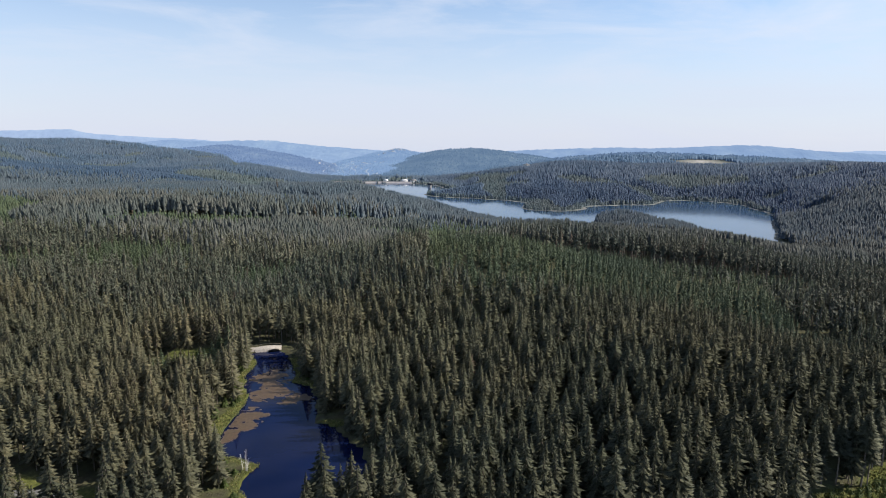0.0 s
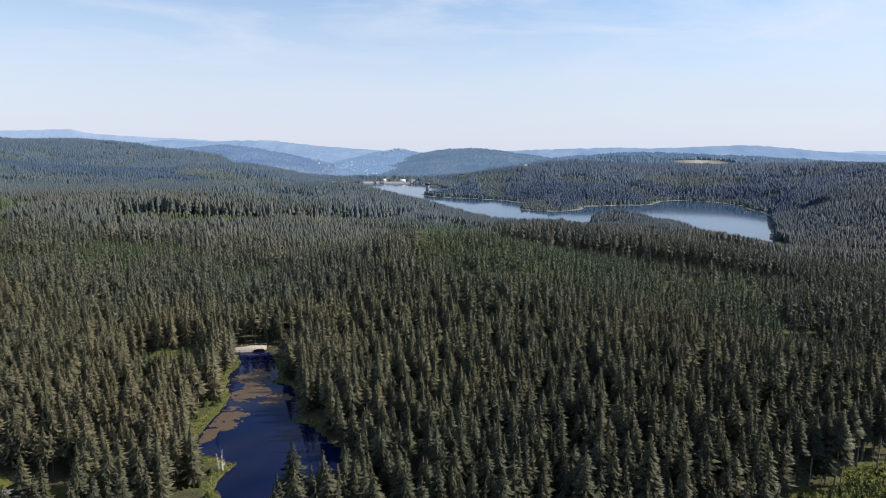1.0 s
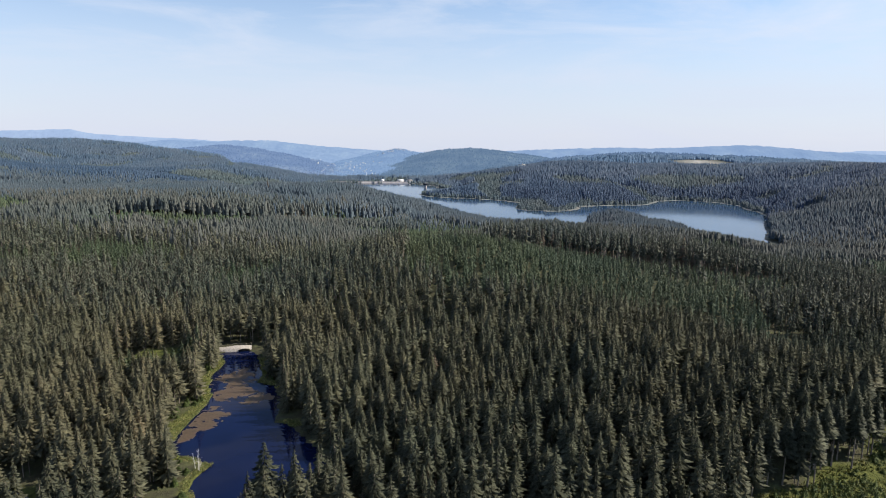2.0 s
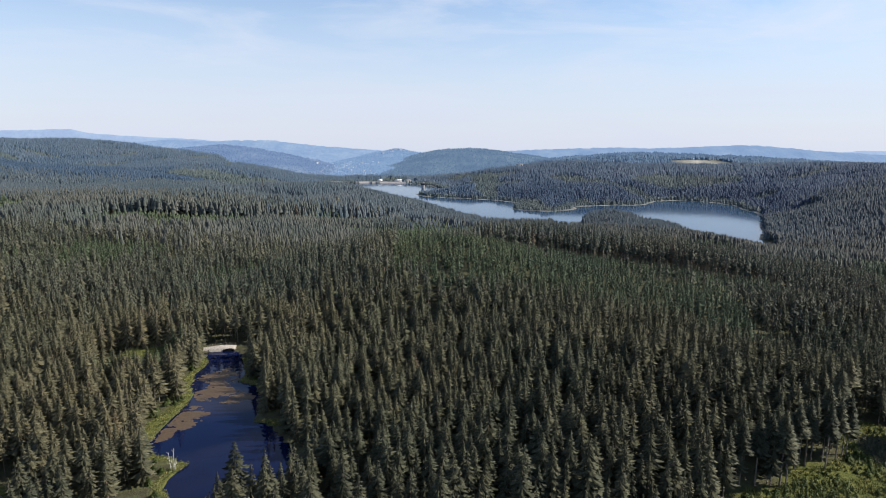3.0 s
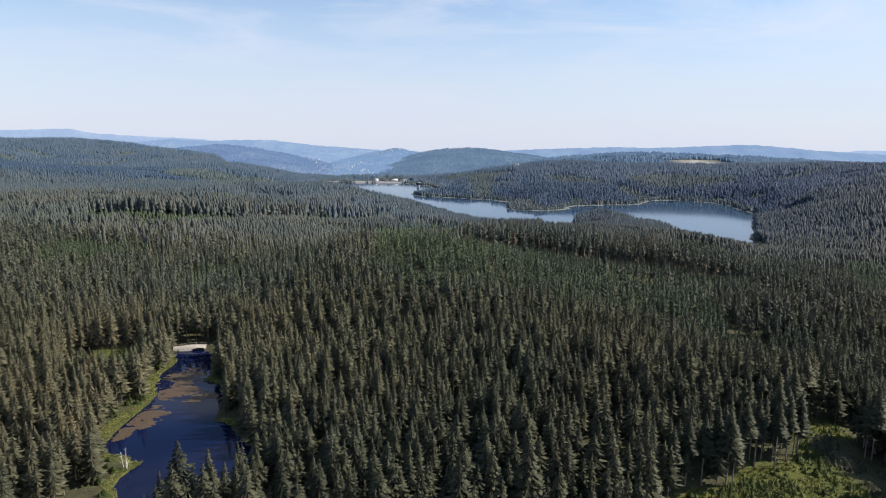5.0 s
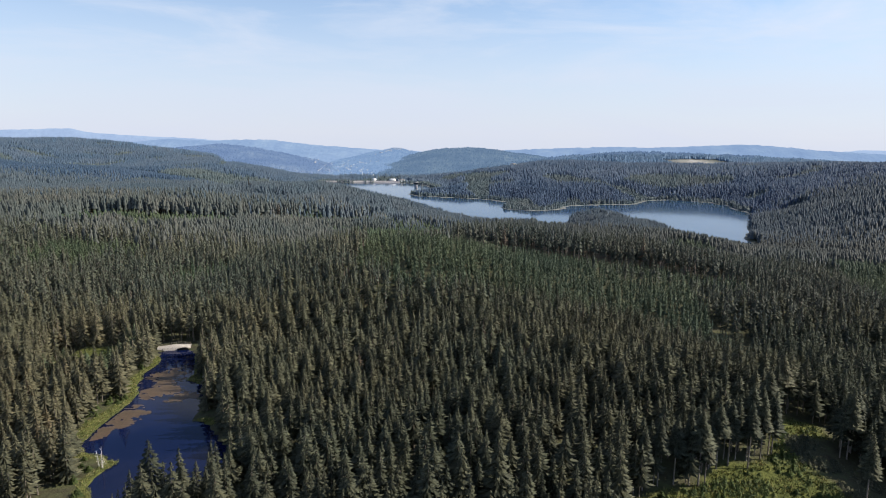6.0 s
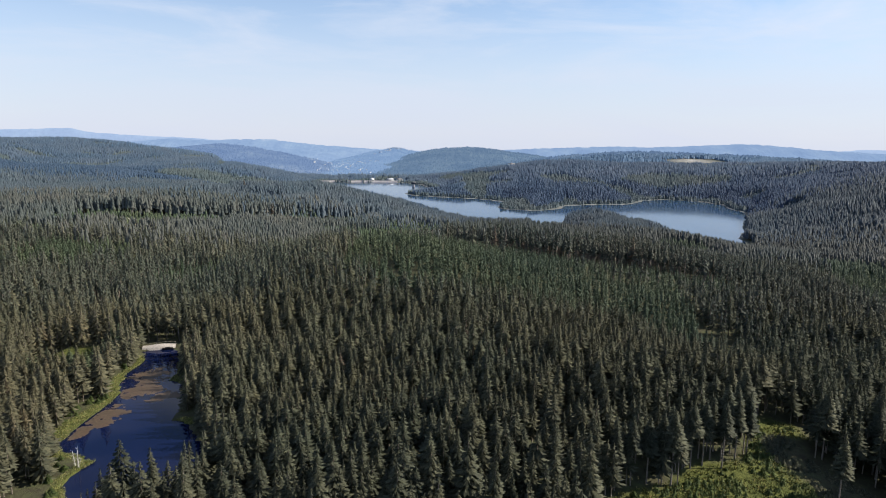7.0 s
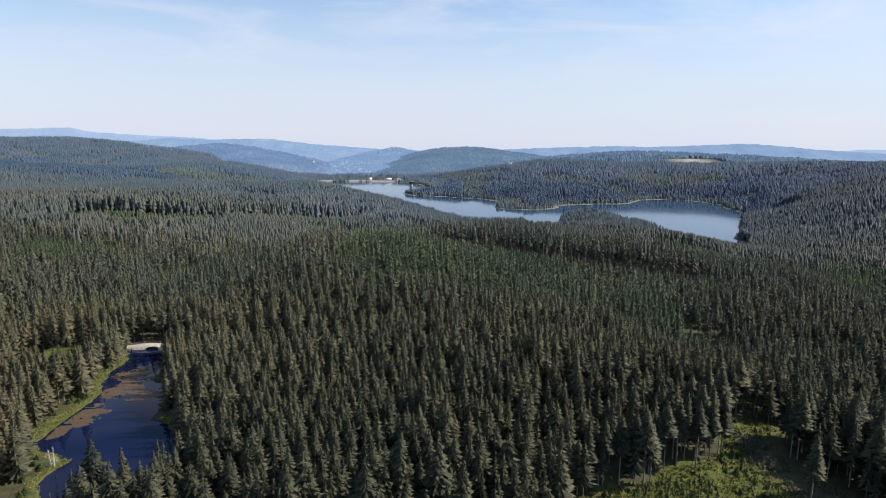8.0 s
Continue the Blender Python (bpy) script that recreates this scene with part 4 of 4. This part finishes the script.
def weir():
    """The low masonry dam at the pond's head: a sloping pale crest, a sluice arch and a hand rail."""
    top = new("weir")
    top.matrix_basis = Matrix.Translation((-86.5, 296.5, 0)) @ Matrix.Rotation(math.radians(14), 4, "Z")
    n = 18
    xs = np.linspace(-8.0, 7.5, n)
    crest = 1.35 + 0.9 * np.exp(-((xs - 1.0) / 6.0) ** 2)
    v, f = [], []
    for x, z in zip(xs, crest):
        bow = 0.02 * x * x * 0.6
        v += [(x, bow - 1.7, -0.8), (x, bow - 1.1, z * 0.55), (x, bow, z), (x, bow + 1.6, z + 0.15), (x, bow + 2.2, -0.8)]
    for k in range(n - 1):
        f += [(k * 5 + a, (k + 1) * 5 + a, (k + 1) * 5 + a + 1, k * 5 + a + 1) for a in range(4)]
    part("dam_wall", v, f, PALE_STONE, top, "pale sloping masonry face", flat=False)
    # a black arch and block paint the opening's shade onto the wall
    v, f = [], []
    for k in range(9):
        a = math.pi * k / 8
        for yy in (-1.9, 0.4):
            v.append((3.9 + 2.9 * math.cos(a), yy, 0.0 + 1.2 * math.sin(a)))
    f = [(2 * k, 2 * k + 2, 2 * k + 3, 2 * k + 1) for k in range(8)]
    part("sluice_arch", v, f, DARK, top, "black arch painting the shade of a sluice opening")
    v, f = box(3.9, -1.35, 0.45, 5.0, 0.9, 0.9)
    part("sluice_shadow", v, f, DARK, top)
    for k in range(8):
        x = -8.2 + k * 2.2
        z = float(np.interp(x, xs, crest)) + 0.1
        v, f = box(x, 0.012 * x * x + 1.3, z + 0.5, 0.12, 0.12, 1.1)
        part("rail_post", v, f, WOOD, top)
    for k in range(7):
        x = -7.1 + 2.2 * k
        v, f = box(x, 0.012 * x * x + 1.3, float(np.interp(x, xs, crest)) + 1.12, 2.3, 0.07, 0.10)
        part("hand_rail", v, f, WOOD, top, "grey wooden hand rail")
    tagged(top, "low pale stone weir with sluice arch and wooden rail", "weir", kind="thing")


weir()


def gauge_post():
    top = new("gauge_post")
    top.matrix_basis = Matrix.Translation((-91.0, 292.6, 0))
    v, f = tube([(0, 0, -1.2), (0.02, 0, 0.6), (0.02, 0, 1.5)], [0.16, 0.15, 0.14], 8)
    part("post", v, f, DARK, top, flat=False)
    v, f = box(0.02, 0, 1.54, 0.36, 0.36, 0.1, 0, 0.02)
    part("cap", v, f, DARK, top)
    tagged(top, "dark wooden post standing in the pond before the weir", "post", kind="thing")


gauge_post()


def dead_tree(name, x, y, stems, seed, label):
    """A barkless grey snag with short broken branches."""
    rng = random.Random(seed)
    top = new(name)
    top.matrix_basis = at_ground(x, y)
    for dx, dy, h, r, lean in stems:
        pts = [(dx + lean * k / 5 * h * 0.12 + rng.uniform(-0.05, 0.05), dy + rng.uniform(-0.05, 0.05), -0.5 + (h + 0.5) * k / 5) for k in range(6)]
        v, f = tube(pts, [r * (1 - 0.8 * k / 5) for k in range(6)], 6)
        stem = part("stem", v, f, DEADWOOD, top, flat=False)
        for k in range(14):
            q = rng.uniform(0.3, 0.97)
            a, L = rng.uniform(0, 6.28), rng.uniform(0.7, 1.9) * (1.25 - q)
            bx, bz = dx + lean * q * h * 0.12, q * h
            v, f = tube([(bx, dy, bz), (bx + L * 0.6 * math.cos(a), dy + L * 0.6 * math.sin(a), bz + 0.2 * L), (bx + L * math.cos(a), dy + L * math.sin(a), bz + 0.55 * L)], [0.07, 0.05, 0.02], 4)
            part("branch", v, f, DEADWOOD, stem, flat=False)
    tagged(top, label, "dead tree", kind="thing")


dead_tree("dead_tree", -61.5, 183.6, [(0, 0, 7.2, 0.20, 0.4), (-1.1, 0.4, 5.4, 0.15, -0.8), (0.5, -0.5, 3.6, 0.12, 0.9)], 3, "bleached dead tree with broken branches on a grassy spit")
dead_tree("dead_tree", -88.0, 211.0, [(0, 0, 9.0, 0.16, 0.1)], 4, "thin bleached dead trunk among the bank's spruces")


# ---- the road ----
def build_road():
    m, nt, b = material("worn_asphalt", 0.9, 0.2)
    c = ramp(nt, noise_out(nt, 1.5, 6, 0.65), [(0.3, (0.10, 0.10, 0.10)), (0.7, (0.19, 0.185, 0.175))])
    nt.links.new(c, b.inputs["Base Color"])
    px, py = zip(*ROAD)
    u = np.linspace(0, len(ROAD) - 1, 80)
    cx, cy = np.interp(u, range(len(ROAD)), px), np.interp(u, range(len(ROAD)), py)
    cx, cy = np.convolve(np.pad(cx, 4, "edge"), np.ones(9) / 9, "valid"), np.convolve(np.pad(cy, 4, "edge"), np.ones(9) / 9, "valid")
    tx, ty = np.gradient(cx), np.gradient(cy)
    ln = np.hypot(tx, ty)
    nx, ny = -ty / ln, tx / ln
    rows = []
    z = land(cx, cy) + 0.45
    for w, dz in ((-2.5, -0.5), (-2.4, 0.0), (0.0, 0.06), (2.4, 0.0), (2.5, -0.5)):
        rows.append(np.stack([cx + nx * w, cy + ny * w, z + dz], -1))
    v = np.stack(rows, 1).reshape(-1, 3)
    k = np.arange(len(cx) - 1)[:, None] * 5
    f = np.concatenate([k + np.array([a, a + 1, a + 6, a + 5]) for a in range(4)])
    tagged(new("road", mesh_from("road", v, f, m, flat=False)), "narrow grey forest road between spruces", "road", kind="structure")


build_road()


# ---- the reservoir's dam and buildings ----
CONCRETE = stone_material("pinkish_concrete", (0.29, 0.27, 0.27), (0.40, 0.38, 0.38), 0.15)
PLASTER = stone_material("white_plaster", (0.70, 0.69, 0.67), (0.82, 0.81, 0.79), 0.5)
ROOF = stone_material("grey_slate_roof", (0.14, 0.14, 0.15), (0.24, 0.23, 0.23), 0.8)
PALE_ROOF = stone_material("pale_metal_roof", (0.42, 0.43, 0.46), (0.58, 0.58, 0.60), 0.8)
STEEL = stone_material("dark_steel", (0.06, 0.065, 0.07), (0.10, 0.105, 0.11), 1.0)


def glass_material():
    m, nt, b = material("window_glass", 0.08, 0.5)
    b.inputs["Base Color"].default_value = (0.02, 0.025, 0.03, 1)
    return m


GLASS = glass_material()


def dam():
    top = new("dam")
    top.matrix_basis = Matrix.Translation((-215, 1782, LAKE_Z)) @ Matrix.Rotation(math.radians(6), 4, "Z")
    n = 25
    v, f = [], []
    for x in np.linspace(-125, 125, n):
        bow = -0.0008 * x * x
        v += [(x, bow - 9, -6), (x, bow - 2.5, 3.6), (x, bow + 2.5, 3.6), (x, bow + 12, -6)]
    for k in range(n - 1):
        f += [(k * 4 + a, (k + 1) * 4 + a, (k + 1) * 4 + a + 1, k * 4 + a + 1) for a in range(3)]
    part("dam_wall", v, f, CONCRETE, top, "sloping pinkish water face")
    for side in (-2.3, 2.3):
        v, f = [], []
        for x in np.linspace(-125, 125, n):
            bow = -0.0008 * x * x + side
            v += [(x, bow - 0.2, 3.5), (x, bow - 0.2, 4.6), (x, bow + 0.2, 4.6), (x, bow + 0.2, 3.5)]
        for k in range(n - 1):
            f += [(k * 4 + a, (k + 1) * 4 + a, (k + 1) * 4 + a + 1, k * 4 + a + 1) for a in range(3)]
        part("parapet", v, f, CONCRETE, top)
    tagged(top, "long low dam of pinkish concrete across the reservoir", "dam", kind="thing")


dam()


def intake_tower():
    top = new("intake_tower")
    top.matrix_basis = Matrix.Translation((-35, 1622, LAKE_Z))
    v, f = tube([(0, 0, -4), (0, 0, 8), (0, 0, 8.01)], [4.2, 4.0, 4.0], 14)
    part("shaft", v, f, CONCRETE, top, flat=False)
    v, f = tube([(0, 0, 8), (0, 0, 8.8), (0, 0, 12.2), (0, 0, 12.3)], [4.6, 6.2, 6.2, 6.6], 14)
    part("gallery", v, f, STEEL, top, "dark glazed control room")
    v, f = tube([(0, 0, 12.3), (0, 0, 12.8), (0, 0, 14.2)], [6.8, 6.8, 0.3], 14)
    part("roof", v, f, ROOF, top)
    v, f = box(26, 6, 8.3, 46, 2.2, 0.8, 0.23)
    part("footbridge", v, f, STEEL, top, "narrow steel access bridge")
    for k in range(3):
        v, f = tube([(14 + 14 * k, 3.3 + 3.3 * k, -4), (14 + 14 * k, 3.3 + 3.3 * k, 8)], [0.7, 0.6], 8)
        part("pier", v, f, CONCRETE, top, flat=False)
    tagged(top, "dark-topped round intake tower standing in the reservoir", "tower", kind="thing")


intake_tower()


def house(name, w, d, h, roof_h, roof_mat, label, group, floors=2, bays=4):
    """A gabled house: walls, roof, chimney, and windows set in frames."""
    top = new(name)
    v = [(x * w / 2, y * d / 2, z) for z in (-3.0, h) for x, y in ((-1, -1), (1, -1), (1, 1), (-1, 1))]
    v += [(-w / 2, 0, h + roof_h), (w / 2, 0, h + roof_h)]
    f = [(0, 1, 5, 4), (2, 3, 7, 6)]
    me_v, me_f = v, f + [(1, 2, 6, 5), (3, 0, 4, 7)]
    tri_v = [v[k] for k in (4, 7, 8, 6, 5, 9)]
    part("wall", me_v, me_f, PLASTER, top)
    part("gable", tri_v, [(0, 2, 1), (3, 5, 4)], PLASTER, top)
    e = 0.6
    rv = []
    for dz in (0.0, 0.35):
        rv += [(-w / 2 - e, -d / 2 - e, h - 0.4 + dz), (w / 2 + e, -d / 2 - e, h - 0.4 + dz), (w / 2 + e, 0, h + roof_h + 0.15 + dz), (-w / 2 - e, 0, h + roof_h + 0.15 + dz), (w / 2 + e, d / 2 + e, h - 0.4 + dz), (-w / 2 - e, d / 2 + e, h - 0.4 + dz)]
    rf = [(6, 7, 8, 9), (9, 8, 10, 11), (0, 1, 7, 6), (5, 11, 10, 4), (0, 6, 9, 3), (3, 9, 11, 5), (1, 2, 8, 7), (2, 4, 10, 8)]
    roof = part("roof", rv, rf, roof_mat, top)
    cv, cf = box(w * 0.22, d * 0.1, h + roof_h + 0.4, 0.9, 0.9, 2.4)
    part("chimney", cv, cf, ROOF, roof)
    for k in range(floors):
        for b in range(bays):
            x, z = (b + 0.5) / bays * w - w / 2, 1.6 + k * 2.8
            if z + 0.9 > h:
                continue
            wv, wf = box(x, -d / 2, z, 1.3, 0.12, 1.5)
            part("window", wv, wf, GLASS, top)
    return tagged(top, label, "house", group, "thing")


def put_house(ob, x, y, turn, z=None):
    g = float(land(np.array([x]), np.array([y]))[0]) if z is None else z
    return Matrix.Translation((x, y, g)) @ Matrix.Rotation(turn, 4, "Z")


# by the dam
inn = house("lakeside_house", 18, 11, 5.5, 2.5, PALE_ROOF, "large white house with a grey roof beside the dam", "houses by the dam", 2, 7)
inn.matrix_basis = put_house(inn, -112, 1806, 0.7)
annex = house("lakeside_house", 11, 8, 5, 2.5, PALE_ROOF, "small white house with a grey roof beside the dam", "houses by the dam", 2, 4)
annex.matrix_basis = put_house(annex, -165, 1816, 0.9)
hall = house("lakeside_house", 16, 11, 5, 3, ROOF, "low white boathouse with a grey roof by the water", "houses by the dam", 1, 5)
hall.matrix_basis = put_house(hall, -86, 1800, 0.5)
# on the wooded hill
hotel = house("hilltop_hotel", 17, 11, 15, 0.8, ROOF, "tall white hotel standing out of the wooded hill", "buildings on the hill", 5, 6)
lodge = house("hilltop_lodge", 24, 10, 8, 1.5, ROOF, "long white lodge among the hill's trees", "buildings on the hill", 3, 6)


def town():
    """The little town in the valley below the dam."""
    rng = random.Random(17)
    label = "small white house with a pitched roof in the valley town"
    protos = [house("town_house", w, d, h, rh, m, label, "houses of the valley town", fl, b) for w, d, h, rh, m, fl, b in ((13, 10, 9, 3, PALE_ROOF, 2, 3), (18, 11, 11, 3, ROOF, 3, 4), (11, 9, 8, 3, ROOF, 2, 3))]
    k = 0
    while k < 170:
        q = rng.random()
        y = 2640 + 900 * q ** 1.3
        x = 64 + y * (-0.162 + rng.gauss(0, 0.022))
        ax, ay = np.array([x]), np.array([y])
        g = max(float(h(ax, ay)[0]) for h in (land, HILL_C, HILL_D, HILL_E)) + 2.0
        m = put_house(None, x, y, rng.uniform(0.3, 1.3), g) @ Matrix.Scale(0.48, 4)
        if k < 3:
            protos[k].matrix_basis = m
        else:
            copy_thing(protos[rng.randrange(3)], m)
        TOWN.append((x, y))
        k += 1


TOWN = []
town()
hotel.matrix_basis = put_house(None, 225, 1742, 0.9)
lodge.matrix_basis = put_house(None, 266, 1768, 0.8)


def crag():
    """Bare pale rocks on a far summit."""
    m = stone_material("pale_summit_rock", (0.26, 0.27, 0.30), (0.38, 0.38, 0.39), 0.08)
    top = new("rock_crag")
    top.matrix_basis = Matrix.Translation((-290, 4150, 0))
    rng = random.Random(23)
    for k in range(40):
        dy = -420 * rng.random() ** 1.6
        x, w = rng.gauss(dy * 0.12, 22), rng.uniform(6, 13)
        z = float(HILL_D(np.array([x - 290]), np.array([4150 + dy]))[0])
        h = rng.uniform(3.5, 5.5)
        ring = lambda r, zz: [(x + r * math.cos(a * 1.047 + k) * rng.uniform(0.7, 1.2), dy + r * math.sin(a * 1.047 + k) * rng.uniform(0.7, 1.2), zz + rng.uniform(-1.5, 1.5)) for a in range(6)]
        v = ring(w, z - 6) + ring(w * 0.7, z + h * 0.6) + ring(w * 0.25, z + h)
        f = [(r * 6 + a, r * 6 + (a + 1) % 6, r * 6 + 6 + (a + 1) % 6, r * 6 + 6 + a) for r in range(2) for a in range(6)]
        part("rock", v, f, m, top)
    tagged(top, "bare pale rocky crag on a far wooded summit", "rocks", kind="thing")


crag()


def outcrop():
    """A pale rock showing in the glade before the tall belt."""
    m = stone_material("pale_granite", (0.26, 0.24, 0.21), (0.44, 0.41, 0.37), 0.6)
    top = new("rock_outcrop")
    top.matrix_basis = at_ground(-266, 634)
    rng = random.Random(29)
    for k in range(9):
        x, y, w = rng.gauss(0, 6), rng.gauss(0, 3), rng.uniform(2.2, 4.5)
        h = rng.uniform(1.2, 3.2)
        ring = lambda r, zz: [(x + r * math.cos(a * 0.898 + k) * rng.uniform(0.75, 1.15), y + r * math.sin(a * 0.898 + k) * rng.uniform(0.75, 1.15), zz + rng.uniform(-0.3, 0.3)) for a in range(7)]
        v = ring(w, -1.5) + ring(w * 0.85, h * 0.55) + ring(w * 0.4, h)
        f = [(r * 7 + a, r * 7 + (a + 1) % 7, r * 7 + 7 + (a + 1) % 7, r * 7 + 7 + a) for r in range(2) for a in range(7)]
        f += [(14, 15, 16, 17), (14, 17, 18, 19)]
        part("rock", v, f, m, top)
    tagged(top, "pale bare rocks in a grassy forest glade", "rocks", kind="thing")


outcrop()
